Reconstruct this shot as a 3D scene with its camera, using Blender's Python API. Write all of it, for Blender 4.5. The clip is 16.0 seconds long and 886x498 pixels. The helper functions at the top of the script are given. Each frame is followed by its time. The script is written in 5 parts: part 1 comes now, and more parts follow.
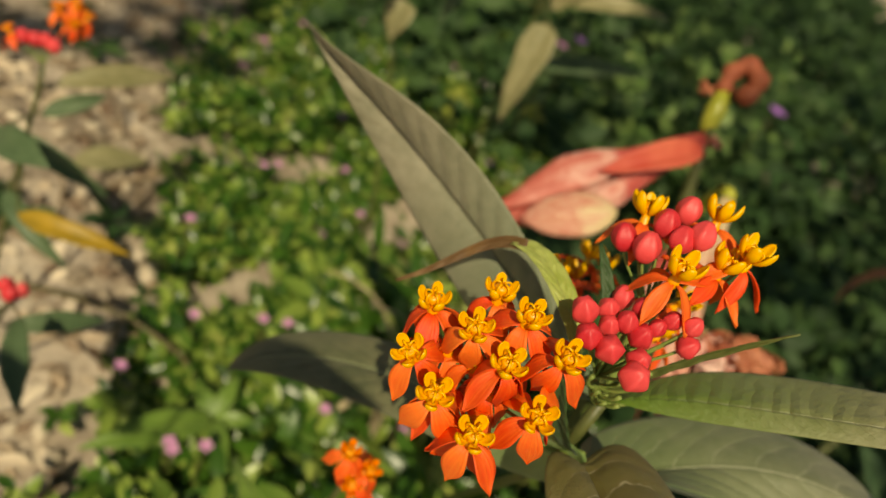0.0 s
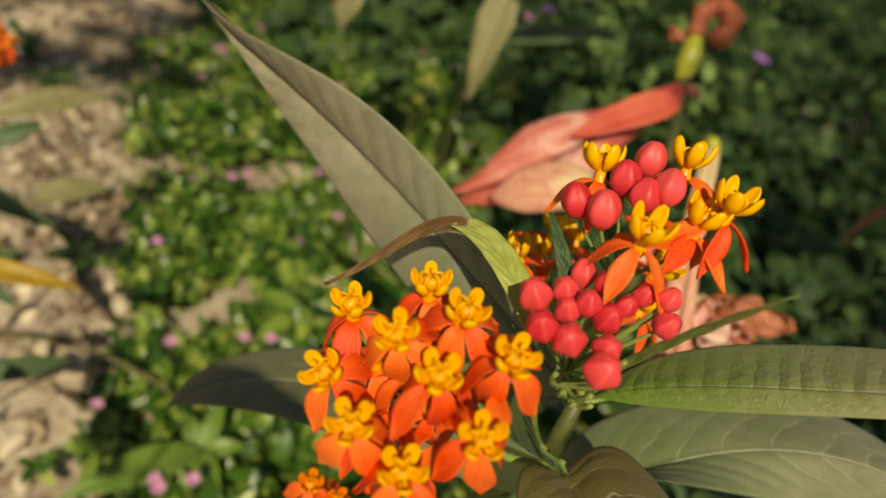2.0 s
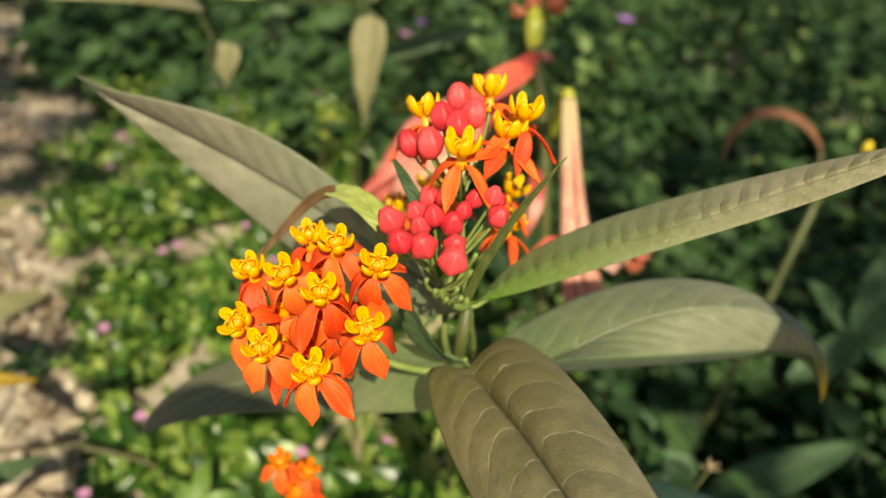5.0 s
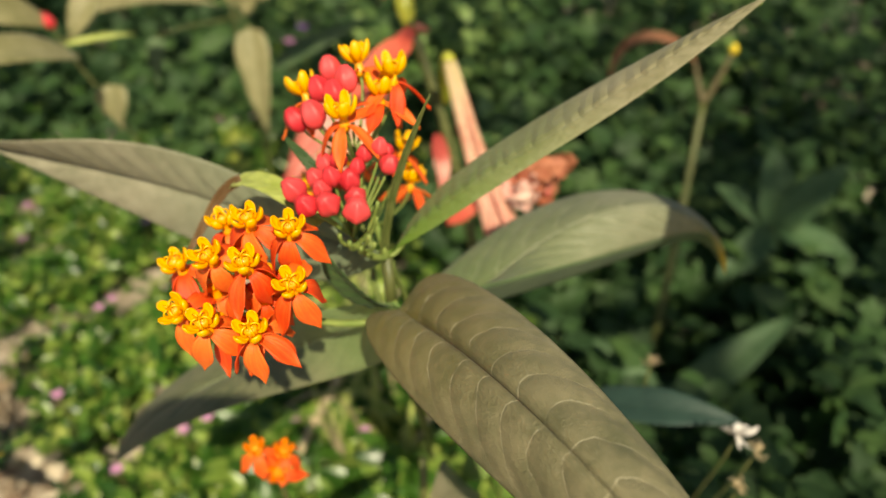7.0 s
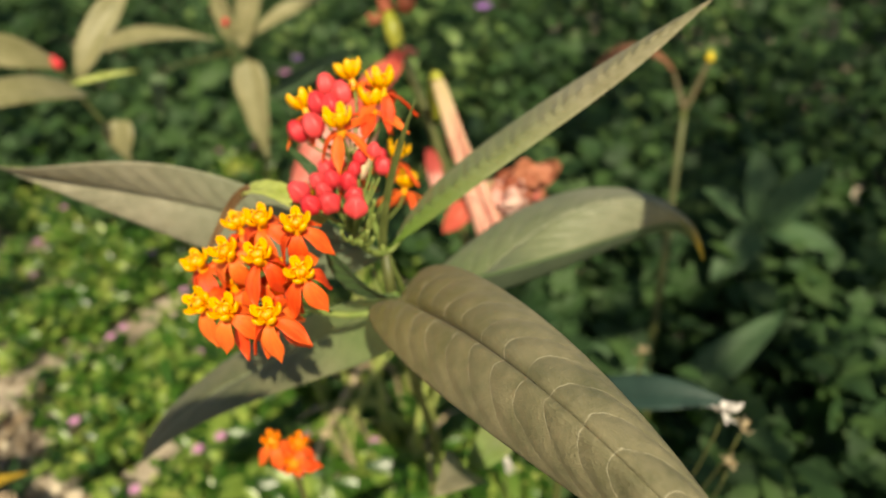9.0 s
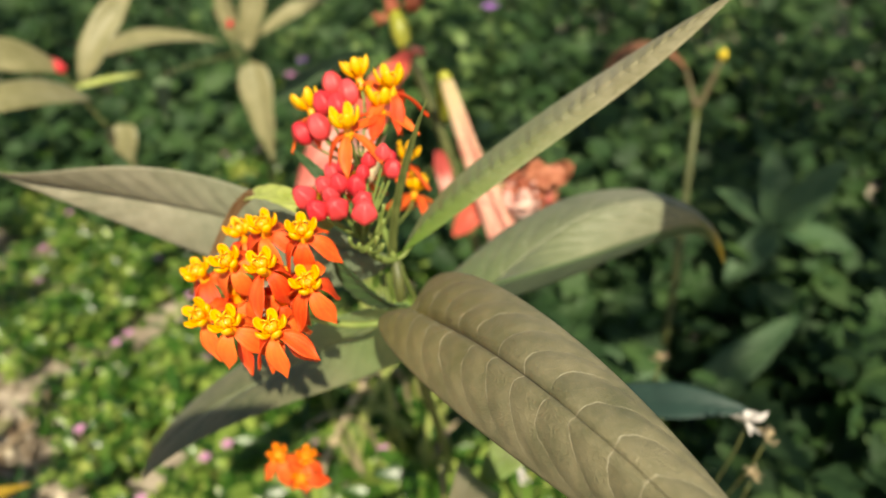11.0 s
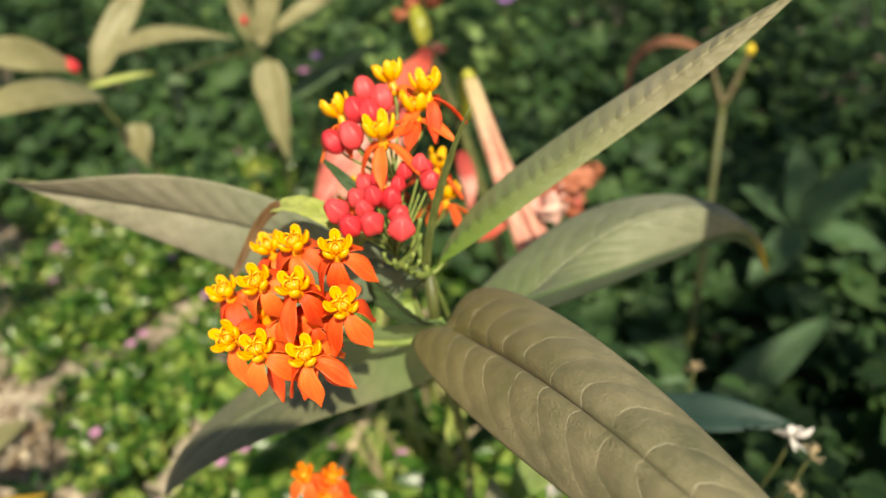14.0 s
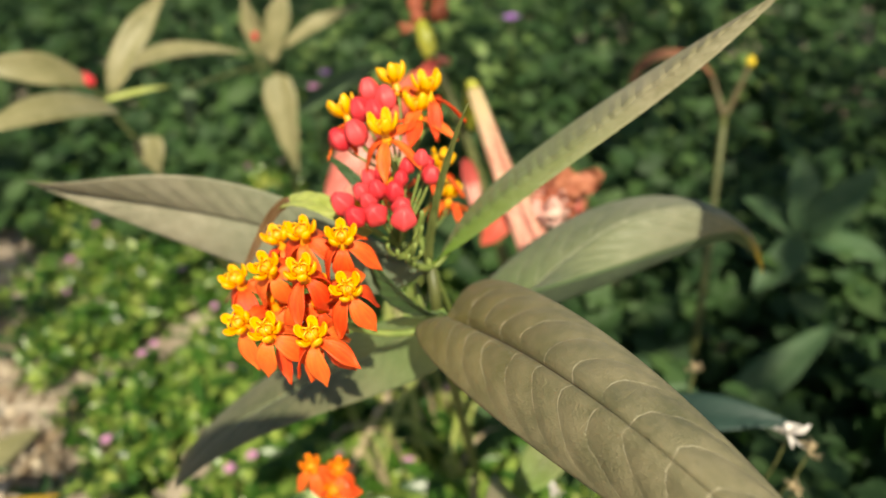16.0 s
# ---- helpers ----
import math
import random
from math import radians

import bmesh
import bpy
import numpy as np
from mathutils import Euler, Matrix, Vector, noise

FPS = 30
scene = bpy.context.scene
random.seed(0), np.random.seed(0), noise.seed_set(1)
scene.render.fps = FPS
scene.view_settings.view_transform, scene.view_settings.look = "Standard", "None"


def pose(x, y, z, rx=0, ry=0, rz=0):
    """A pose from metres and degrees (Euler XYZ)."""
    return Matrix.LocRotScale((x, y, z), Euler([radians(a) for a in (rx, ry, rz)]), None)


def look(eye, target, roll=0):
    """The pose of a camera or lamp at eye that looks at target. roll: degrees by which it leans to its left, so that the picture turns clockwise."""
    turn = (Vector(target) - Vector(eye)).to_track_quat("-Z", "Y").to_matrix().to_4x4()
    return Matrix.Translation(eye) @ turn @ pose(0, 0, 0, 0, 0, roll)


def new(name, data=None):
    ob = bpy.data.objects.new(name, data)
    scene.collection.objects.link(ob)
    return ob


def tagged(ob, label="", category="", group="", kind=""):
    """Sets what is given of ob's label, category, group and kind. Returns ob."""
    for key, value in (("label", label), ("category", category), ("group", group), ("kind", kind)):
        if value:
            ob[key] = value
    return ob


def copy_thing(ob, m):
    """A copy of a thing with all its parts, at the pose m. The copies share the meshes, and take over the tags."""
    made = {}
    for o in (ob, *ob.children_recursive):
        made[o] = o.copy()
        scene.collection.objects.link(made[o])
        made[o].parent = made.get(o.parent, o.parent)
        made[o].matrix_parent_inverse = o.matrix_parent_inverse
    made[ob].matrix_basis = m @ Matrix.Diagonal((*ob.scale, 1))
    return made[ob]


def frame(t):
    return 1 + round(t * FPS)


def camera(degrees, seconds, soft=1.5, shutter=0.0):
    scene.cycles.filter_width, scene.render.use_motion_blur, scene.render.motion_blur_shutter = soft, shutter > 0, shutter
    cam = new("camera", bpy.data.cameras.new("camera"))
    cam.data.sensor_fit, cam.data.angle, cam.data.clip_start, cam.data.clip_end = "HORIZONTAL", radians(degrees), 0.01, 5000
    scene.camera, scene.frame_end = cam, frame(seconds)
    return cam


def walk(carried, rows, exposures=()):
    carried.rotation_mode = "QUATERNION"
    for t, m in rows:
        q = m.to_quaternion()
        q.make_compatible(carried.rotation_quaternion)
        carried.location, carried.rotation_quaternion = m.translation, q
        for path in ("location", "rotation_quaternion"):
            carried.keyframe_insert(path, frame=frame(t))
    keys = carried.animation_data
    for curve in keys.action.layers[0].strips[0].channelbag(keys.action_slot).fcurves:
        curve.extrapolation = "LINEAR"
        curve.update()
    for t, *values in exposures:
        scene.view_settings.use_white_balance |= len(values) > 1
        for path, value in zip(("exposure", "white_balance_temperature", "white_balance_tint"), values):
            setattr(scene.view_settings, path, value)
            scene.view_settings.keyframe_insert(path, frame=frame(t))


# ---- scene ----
cam = camera(67.1, 16.0)
cam.data.dof.use_dof, cam.data.dof.focus_distance, cam.data.dof.aperture_fstop = True, 0.142, 9.5
PATH = [
    (0, (0.00345, 0.00113, 0.50248), (0.05631, 0.14676, 0.37600), 30.93),
    (0.5, (0.00919, -0.00344, 0.50247), (0.06237, 0.14307, 0.37714), 29.56),
    (1, (0.01694, 0.00419, 0.49856), (0.07194, 0.15053, 0.37382), 25.99),
    (1.5, (0.02401, 0.01346, 0.49498), (0.08051, 0.15786, 0.36866), 26.17),
    (2, (0.02713, 0.02038, 0.49001), (0.07950, 0.16459, 0.36171), 24.06),
    (2.5, (0.02673, 0.01961, 0.48849), (0.08075, 0.16484, 0.36203), 23.30),
    (3, (0.03333, 0.00622, 0.48407), (0.08254, 0.15399, 0.35859), 20.57),
    (3.5, (0.04053, -0.01032, 0.48950), (0.09157, 0.13984, 0.36765), 18.84),
    (4, (0.04042, -0.01807, 0.49521), (0.09289, 0.13449, 0.37701), 14.99),
    (4.5, (0.03914, -0.01649, 0.49704), (0.09895, 0.13220, 0.37740), 13.64),
    (5, (0.03801, -0.01868, 0.49889), (0.10275, 0.12841, 0.37983), 10.95),
    (7.5, (0.03773, -0.04736, 0.50004), (0.11928, 0.09081, 0.38064), -0.20),
    (8, (0.03375, -0.05366, 0.50129), (0.11593, 0.08532, 0.38326), -0.59),
    (8.5, (0.02936, -0.06214, 0.50333), (0.11195, 0.08005, 0.38949), -1.67),
    (11, (0.03228, -0.05332, 0.49902), (0.11253, 0.09098, 0.38617), -2.90),
    (11.5, (0.03430, -0.04485, 0.49621), (0.11352, 0.09901, 0.38206), -3.08),
    (12, (0.03190, -0.04377, 0.49682), (0.10942, 0.10114, 0.38284), -3.43),
    (12.5, (0.03203, -0.04274, 0.49746), (0.10960, 0.10226, 0.38363), -3.48),
    (13, (0.02920, -0.03958, 0.49798), (0.10737, 0.10440, 0.38327), -2.85),
    (13.5, (0.02954, -0.03828, 0.49892), (0.10744, 0.10602, 0.38442), -2.97),
    (14, (0.03179, -0.03825, 0.49786), (0.10900, 0.10658, 0.38357), -3.56),
    (14.5, (0.03082, -0.04309, 0.49783), (0.10796, 0.10306, 0.38518), -3.88),
    (15, (0.03456, -0.04314, 0.49554), (0.11266, 0.10238, 0.38274), -4.06),
    (15.5, (0.03334, -0.04285, 0.49676), (0.11204, 0.10255, 0.38422), -3.75),
    (16, (0.02798, -0.04882, 0.49658), (0.10477, 0.09972, 0.38686), -4.03),
]
EXPOSURES = [(0, -0.26, 9050, 2), (1.5, -0.23, 9000, 2), (2.5, -0.20, 8850, 2), (3.5, 0.11, 8450, 2), (4.5, 0.13, 8250, 2), (5, 0.35, 7800, 1), (8, 0.28, 8100, 2), (11, 0.52, 7450, 4), (16, 0.49, 7450, 4)]
walk(cam, [(t, look(eye, target, roll)) for t, eye, target, roll in PATH], EXPOSURES)

# ---- light ----
SUN_WAY = Vector((0.179, 0.626, -0.760)).normalized()
world = bpy.data.worlds.new("sky")
scene.world = world
world.use_nodes = True
sky = world.node_tree.nodes.new("ShaderNodeTexSky")
sky.sky_type, sky.sun_disc = "NISHITA", False
sky.sun_elevation = math.asin(-SUN_WAY.z)
sky.sun_rotation = math.atan2(-SUN_WAY.x, -SUN_WAY.y)
back = world.node_tree.nodes["Background"]
back.inputs["Strength"].default_value = 0.068
world.node_tree.links.new(sky.outputs["Color"], back.inputs["Color"])
sun = new("sun", bpy.data.lights.new("sun", "SUN"))
sun.data.energy, sun.data.angle, sun.data.color = 5.0, radians(0.53), (1.0, 0.94, 0.82)
sun.matrix_world = look((0, 0, 4), Vector((0, 0, 4)) + SUN_WAY)


# ---- materials ----
def nodes_of(name):
    m = bpy.data.materials.new(name)
    m.use_nodes = True
    return m, m.node_tree.nodes, m.node_tree.links, m.node_tree.nodes["Principled BSDF"]


def ramp(nodes, stops):
    r = nodes.new("ShaderNodeValToRGB")
    e = r.color_ramp.elements
    while len(e) < len(stops):
        e.new(0.5)
    for el, (p, c) in zip(e, stops):
        el.position, el.color = p, (*c, 1)
    return r


def noise_node(nodes, links, scale, detail=4, rough=0.55, coord="Object"):
    tc = nodes.new("ShaderNodeTexCoord")
    n = nodes.new("ShaderNodeTexNoise")
    n.inputs["Scale"].default_value, n.inputs["Detail"].default_value, n.inputs["Roughness"].default_value = scale, detail, rough
    links.new(tc.outputs[coord], n.inputs["Vector"])
    return n


def mix(nodes, links, a, b, fac, mode="MIX"):
    m = nodes.new("ShaderNodeMix")
    m.data_type, m.blend_type = "RGBA", mode
    for sock, v in ((m.inputs[0], fac), (m.inputs[6], a), (m.inputs[7], b)):
        if hasattr(v, "is_output"):
            links.new(v, sock)
        elif isinstance(v, tuple):
            sock.default_value = (*v, 1)
        else:
            sock.default_value = v
    return m.outputs[2]


def math_node(nodes, links, op, a, b=0.0):
    m = nodes.new("ShaderNodeMath")
    m.operation = op
    for sock, v in ((m.inputs[0], a), (m.inputs[1], b)):
        if hasattr(v, "is_output"):
            links.new(v, sock)
        else:
            sock.default_value = v
    return m.outputs[0]


def bump(nodes, links, bsdf, height, dist, strength=0.6):
    b = nodes.new("ShaderNodeBump")
    b.inputs["Strength"].default_value, b.inputs["Distance"].default_value = strength, dist
    links.new(height, b.inputs["Height"])
    links.new(b.outputs[0], bsdf.inputs["Normal"])
    return b


def translucent(nodes, links, bsdf, colour, share):
    t = nodes.new("ShaderNodeBsdfTranslucent")
    links.new(colour, t.inputs["Color"])
    m = nodes.new("ShaderNodeMixShader")
    m.inputs[0].default_value = share
    links.new(bsdf.outputs[0], m.inputs[1])
    links.new(t.outputs[0], m.inputs[2])
    links.new(m.outputs[0], nodes["Material Output"].inputs["Surface"])


def leaf_material(name, dark, light, vein, rough=0.45, share=0.22, count=15, slope=0.32, rib=0.5, base=None, side=0.34, ribcol=None, tip=None, sway=0.06, reach=3.0, relief=0.0006, swell=0.4, grain=0.2, bend=1.25, fall=2.4, fades=4.0, broad=34.0, lump=0.04):
    """A leaf: mottled blade, midrib (pale, or in ribcol) and arching side veins along its UV, fine pitting."""
    m, n, l, b = nodes_of(name)
    big = noise_node(n, l, 55, 3)
    fine = noise_node(n, l, 1500, 4, 0.75)
    col = ramp(n, [(0.36, dark), (0.64, light)])
    patch = noise_node(n, l, 210, 4, 0.65)
    l.new(math_node(n, l, "ADD", math_node(n, l, "MULTIPLY", big.outputs[0], 0.55), math_node(n, l, "MULTIPLY", patch.outputs[0], 0.45)), col.inputs[0])
    uv = n.new("ShaderNodeUVMap")
    sep = n.new("ShaderNodeSeparateXYZ")
    l.new(uv.outputs[0], sep.inputs[0])
    u, v = sep.outputs[0], sep.outputs[1]
    av = math_node(n, l, "ABSOLUTE", math_node(n, l, "SUBTRACT", v, 0.5))
    av = math_node(n, l, "MULTIPLY", av, 2.0)
    wob = noise_node(n, l, 260, 2)
    lean = math_node(n, l, "POWER", av, bend)
    along = math_node(n, l, "SUBTRACT", u, math_node(n, l, "MULTIPLY", lean, slope))
    along = math_node(n, l, "ADD", along, math_node(n, l, "MULTIPLY", math_node(n, l, "SUBTRACT", wob.outputs[0], 0.5), 0.014))
    slow = noise_node(n, l, 75, 1)
    along = math_node(n, l, "ADD", along, math_node(n, l, "MULTIPLY", math_node(n, l, "SUBTRACT", slow.outputs[0], 0.5), sway))
    f = math_node(n, l, "FRACT", math_node(n, l, "MULTIPLY", along, float(count)))
    d = math_node(n, l, "ABSOLUTE", math_node(n, l, "SUBTRACT", f, 0.5))
    line = math_node(n, l, "SUBTRACT", 1.0, math_node(n, l, "MULTIPLY", d, 34.0))
    line = math_node(n, l, "MAXIMUM", line, 0.0)
    fade = math_node(n, l, "MAXIMUM", math_node(n, l, "SUBTRACT", 1.0, math_node(n, l, "POWER", av, fades)), 0.0)
    line = math_node(n, l, "MULTIPLY", line, fade)
    mid = math_node(n, l, "MAXIMUM", math_node(n, l, "SUBTRACT", 1.0, math_node(n, l, "MULTIPLY", av, broad)), 0.0)
    broken = ramp(n, [(0.36, (0.15, 0.15, 0.15)), (0.56, (1, 1, 1))])
    l.new(wob.outputs[0], broken.inputs[0])
    sidev = math_node(n, l, "MULTIPLY", math_node(n, l, "MULTIPLY", line, side), broken.outputs[0])
    midv = math_node(n, l, "MULTIPLY", mid, rib)
    allv = math_node(n, l, "MAXIMUM", math_node(n, l, "MULTIPLY", line, 0.5), mid)
    colour = col.outputs[0]
    if base:
        near = math_node(n, l, "MAXIMUM", math_node(n, l, "SUBTRACT", 1.0, math_node(n, l, "MULTIPLY", u, fall)), 0.0)
        colour = mix(n, l, colour, base, near)
    if tip:
        far = math_node(n, l, "MAXIMUM", math_node(n, l, "MULTIPLY", math_node(n, l, "SUBTRACT", u, 0.86), 12.0), 0.0)
        colour = mix(n, l, colour, tip, math_node(n, l, "MINIMUM", far, 1.0))
    colour = mix(n, l, colour, vein, sidev)
    colour = mix(n, l, colour, ribcol or vein, midv)
    specks = ramp(n, [(0.62, (0, 0, 0)), (0.75, (1, 1, 1))])
    l.new(fine.outputs[0], specks.inputs[0])
    colour = mix(n, l, colour, vein, math_node(n, l, "MULTIPLY", specks.outputs[0], 0.42))
    l.new(colour, b.inputs["Base Color"])
    b.inputs["Roughness"].default_value = rough
    b.inputs["Sheen Weight"].default_value, b.inputs["Sheen Roughness"].default_value = 0.07, 0.5
    b.inputs["Specular IOR Level"].default_value = 0.4
    pillow = math_node(n, l, "POWER", math_node(n, l, "MULTIPLY", d, 2.0), 0.6)
    weight = math_node(n, l, "MAXIMUM", math_node(n, l, "SUBTRACT", 1.0, math_node(n, l, "POWER", av, reach)), 0.0)
    pillow = math_node(n, l, "MULTIPLY", pillow, weight)
    mid_grain = noise_node(n, l, 330, 3, 0.6)
    h = math_node(n, l, "ADD", math_node(n, l, "MULTIPLY", fine.outputs[0], grain), math_node(n, l, "MULTIPLY", pillow, swell))
    h = math_node(n, l, "ADD", h, math_node(n, l, "MULTIPLY", mid_grain.outputs[0], lump))
    h = math_node(n, l, "ADD", h, math_node(n, l, "MULTIPLY", mid, -0.5))
    bump(n, l, b, h, relief, 0.8)
    translucent(n, l, b, colour, share)
    return m


def plain_material(name, stops, scale=120, rough=0.5, share=0.0, bump_scale=900, dist=0.0002, island=0.0, coat=0.0, vary=0.0, streak=0.0):
    """A living or dry surface: noise between the stops, fine relief, and a shift of tone from piece to piece."""
    m, n, l, b = nodes_of(name)
    big = noise_node(n, l, scale, 4)
    fac = big.outputs[0]
    if island:
        g = n.new("ShaderNodeNewGeometry")
        fac = math_node(n, l, "ADD", math_node(n, l, "MULTIPLY", fac, 1 - island), math_node(n, l, "MULTIPLY", g.outputs["Random Per Island"], island))
    if vary:
        o = n.new("ShaderNodeObjectInfo")
        fac = math_node(n, l, "ADD", math_node(n, l, "MULTIPLY", fac, 1 - vary), math_node(n, l, "MULTIPLY", o.outputs["Random"], vary))
    lines = None
    if streak:
        uv = n.new("ShaderNodeUVMap")
        flat = n.new("ShaderNodeMapping")
        flat.inputs["Scale"].default_value = (1.2, 11.0, 1.0)
        l.new(uv.outputs[0], flat.inputs["Vector"])
        lines = n.new("ShaderNodeTexNoise")
        lines.inputs["Scale"].default_value, lines.inputs["Detail"].default_value = 1.0, 3.0
        l.new(flat.outputs[0], lines.inputs["Vector"])
        fac = math_node(n, l, "ADD", fac, math_node(n, l, "MULTIPLY", math_node(n, l, "SUBTRACT", lines.outputs[0], 0.5), streak))
    col = ramp(n, stops)
    l.new(fac, col.inputs[0])
    l.new(col.outputs[0], b.inputs["Base Color"])
    b.inputs["Roughness"].default_value = rough
    b.inputs["Coat Weight"].default_value = coat
    fine = noise_node(n, l, bump_scale, 3, 0.65)
    bump(n, l, b, math_node(n, l, "ADD", fine.outputs[0], math_node(n, l, "MULTIPLY", lines.outputs[0], 2.5)) if lines else fine.outputs[0], dist, 0.5)
    if share:
        translucent(n, l, b, col.outputs[0], share)
    return m


def lily_material(name, stops, streak):
    """A wilted petal: tones drifting along it, streaked lengthwise."""
    m, n, l, b = nodes_of(name)
    uv = n.new("ShaderNodeUVMap")
    sep = n.new("ShaderNodeSeparateXYZ")
    l.new(uv.outputs[0], sep.inputs[0])
    flat = n.new("ShaderNodeCombineXYZ")
    l.new(math_node(n, l, "MULTIPLY", sep.outputs[0], 2.2), flat.inputs[0])
    l.new(math_node(n, l, "MULTIPLY", sep.outputs[1], 20.0), flat.inputs[1])
    lines = n.new("ShaderNodeTexNoise")
    lines.inputs["Scale"].default_value, lines.inputs["Detail"].default_value = 1.0, 3.0
    l.new(flat.outputs[0], lines.inputs["Vector"])
    blot = noise_node(n, l, 60, 4)
    fine = noise_node(n, l, 420, 4, 0.65)
    u = math_node(n, l, "ADD", sep.outputs[0], math_node(n, l, "MULTIPLY", math_node(n, l, "SUBTRACT", blot.outputs[0], 0.5), 0.7))
    u = math_node(n, l, "ADD", u, math_node(n, l, "MULTIPLY", math_node(n, l, "SUBTRACT", lines.outputs[0], 0.5), streak))
    col = ramp(n, stops)
    l.new(u, col.inputs[0])
    l.new(col.outputs[0], b.inputs["Base Color"])
    b.inputs["Roughness"].default_value = 0.5
    bump(n, l, b, math_node(n, l, "ADD", fine.outputs[0], math_node(n, l, "MULTIPLY", lines.outputs[0], 1.5)), 0.0008, 0.6)
    translucent(n, l, b, col.outputs[0], 0.3)
    return m


MAT = {}
# the broad dark ribcol paints in the shade along the midrib groove
MAT["leaf_olive"] = leaf_material("olive leaf", (0.118, 0.116, 0.054), (0.280, 0.240, 0.136), (0.56, 0.50, 0.35), 0.40, 0.15, 15, 0.17, 0.95, (0.150, 0.125, 0.028), 0.80, (0.050, 0.034, 0.013), sway=0.055, relief=0.0008, swell=0.38, grain=0.70, bend=1.7, fall=2.2, fades=1.8, broad=22.0, lump=0.14)
MAT["leaf_grey"] = leaf_material("greyish leaf", (0.186, 0.178, 0.118), (0.300, 0.276, 0.200), (0.46, 0.43, 0.33), 0.5, 0.15, 17, 0.08, 0.5, (0.122, 0.170, 0.094), side=0.12, sway=0.015, ribcol=(0.10, 0.095, 0.05), relief=0.0009, swell=0.3, fall=1.7, lump=0.15)
# yellowed tip, its colour brightened to look sunlit though it lies in shadow
MAT["leaf_arch"] = leaf_material("arching greyish leaf", (0.148, 0.162, 0.094), (0.236, 0.236, 0.156), (0.62, 0.62, 0.44), 0.5, 0.15, 14, 0.2, 0.65, (0.10, 0.165, 0.045), 0.45, None, (0.50, 0.36, 0.03), relief=0.0008, fall=1.6, broad=60.0, lump=0.2)
# greener towards its base, where the colour is also brightened to imitate a sunlit patch
MAT["leaf_dusk"] = leaf_material("dusky olive leaf", (0.088, 0.098, 0.050), (0.152, 0.148, 0.082), (0.36, 0.42, 0.22), 0.42, 0.12, 15, 0.2, 0.8, (0.20, 0.32, 0.10), fall=2.1)
MAT["leaf_green"] = leaf_material("green leaf", (0.215, 0.196, 0.105), (0.315, 0.282, 0.180), (0.42, 0.40, 0.25), 0.42, 0.18, 26, 0.04, 0.5, (0.110, 0.215, 0.016), 0.06, None, None, 0.045, 0.42, 0.0016, 0.7, fall=1.5, lump=0.45)
MAT["leaf_pale"] = leaf_material("pale new leaf", (0.40, 0.47, 0.10), (0.62, 0.66, 0.24), (0.62, 0.66, 0.28), 0.42, 0.38, 7, 0.30, side=0.25, sway=0.2, relief=0.0009, swell=0.35)
MAT["leaf_teal"] = leaf_material("dusky blue green leaf", (0.012, 0.034, 0.028), (0.024, 0.056, 0.044), (0.05, 0.08, 0.06), 0.55, 0.1, 9, 0.25, side=0.22, relief=0.0003)
MAT["leaf_fresh"] = leaf_material("fresh green leaf", (0.098, 0.185, 0.028), (0.175, 0.280, 0.052), (0.40, 0.48, 0.16), 0.4, 0.25, 9, 0.25, side=0.22, relief=0.0003)
MAT["leaf_brown"] = plain_material("dried brown leaf", [(0.3, (0.085, 0.044, 0.018)), (0.75, (0.165, 0.090, 0.034))], 150, 0.6)
MAT["leaf_rust"] = plain_material("withered rusty leaf", [(0.3, (0.19, 0.080, 0.045)), (0.75, (0.34, 0.155, 0.090))], 150, 0.6, 0.15)
MAT["leaf_small"] = leaf_material("small deep green leaf", (0.026, 0.065, 0.017), (0.055, 0.105, 0.03), (0.11, 0.17, 0.06), 0.5, 0.2, 12, 0.2, side=0.22, relief=0.0003)
MAT["leaf_bract"] = plain_material("dark green bract", [(0.3, (0.100, 0.130, 0.034)), (0.7, (0.175, 0.200, 0.062))], 260, 0.5, 0.15)
MAT["leaf_palm"] = leaf_material("dull green palmate leaf", (0.046, 0.108, 0.042), (0.082, 0.150, 0.062), (0.11, 0.17, 0.06), 0.6, 0.2, 12, 0.2, side=0.22, relief=0.0003)
MAT["leaf_yellow"] = plain_material("yellowing leaf", [(0.3, (0.28, 0.19, 0.02)), (0.7, (0.55, 0.33, 0.03))], 60, 0.5, 0.25)
MAT["leaf_tan"] = leaf_material("pale olive leaf", (0.19, 0.18, 0.08), (0.31, 0.28, 0.15), (0.40, 0.37, 0.22), 0.42, 0.2, 14, 0.2, relief=0.0004)
MAT["leaf_moss"] = leaf_material("moss green leaf", (0.060, 0.105, 0.045), (0.105, 0.160, 0.075), (0.18, 0.24, 0.12), 0.45, 0.2, 12, 0.2, relief=0.0004)
MAT["stem"] = plain_material("green stem", [(0.3, (0.058, 0.068, 0.018)), (0.7, (0.110, 0.118, 0.036))], 200, 0.5)
MAT["stem_pale"] = plain_material("pale green stalk", [(0.3, (0.135, 0.195, 0.042)), (0.7, (0.225, 0.275, 0.075))], 200, 0.5)
MAT["stem_brown"] = plain_material("brownish stem", [(0.3, (0.065, 0.055, 0.02)), (0.7, (0.12, 0.092, 0.04))], 200, 0.6)
MAT["petal"] = plain_material("orange red petal", [(0.25, (0.86, 0.063, 0.012)), (0.75, (0.97, 0.208, 0.031))], 190, 0.55, 0.26, 1500, 0.00022, vary=0.5, streak=0.9)
MAT["hood"] = plain_material("golden yellow corona", [(0.25, (0.91, 0.38, 0.004)), (0.75, (0.98, 0.58, 0.010))], 260, 0.42, 0.20, 2000, 0.00012)
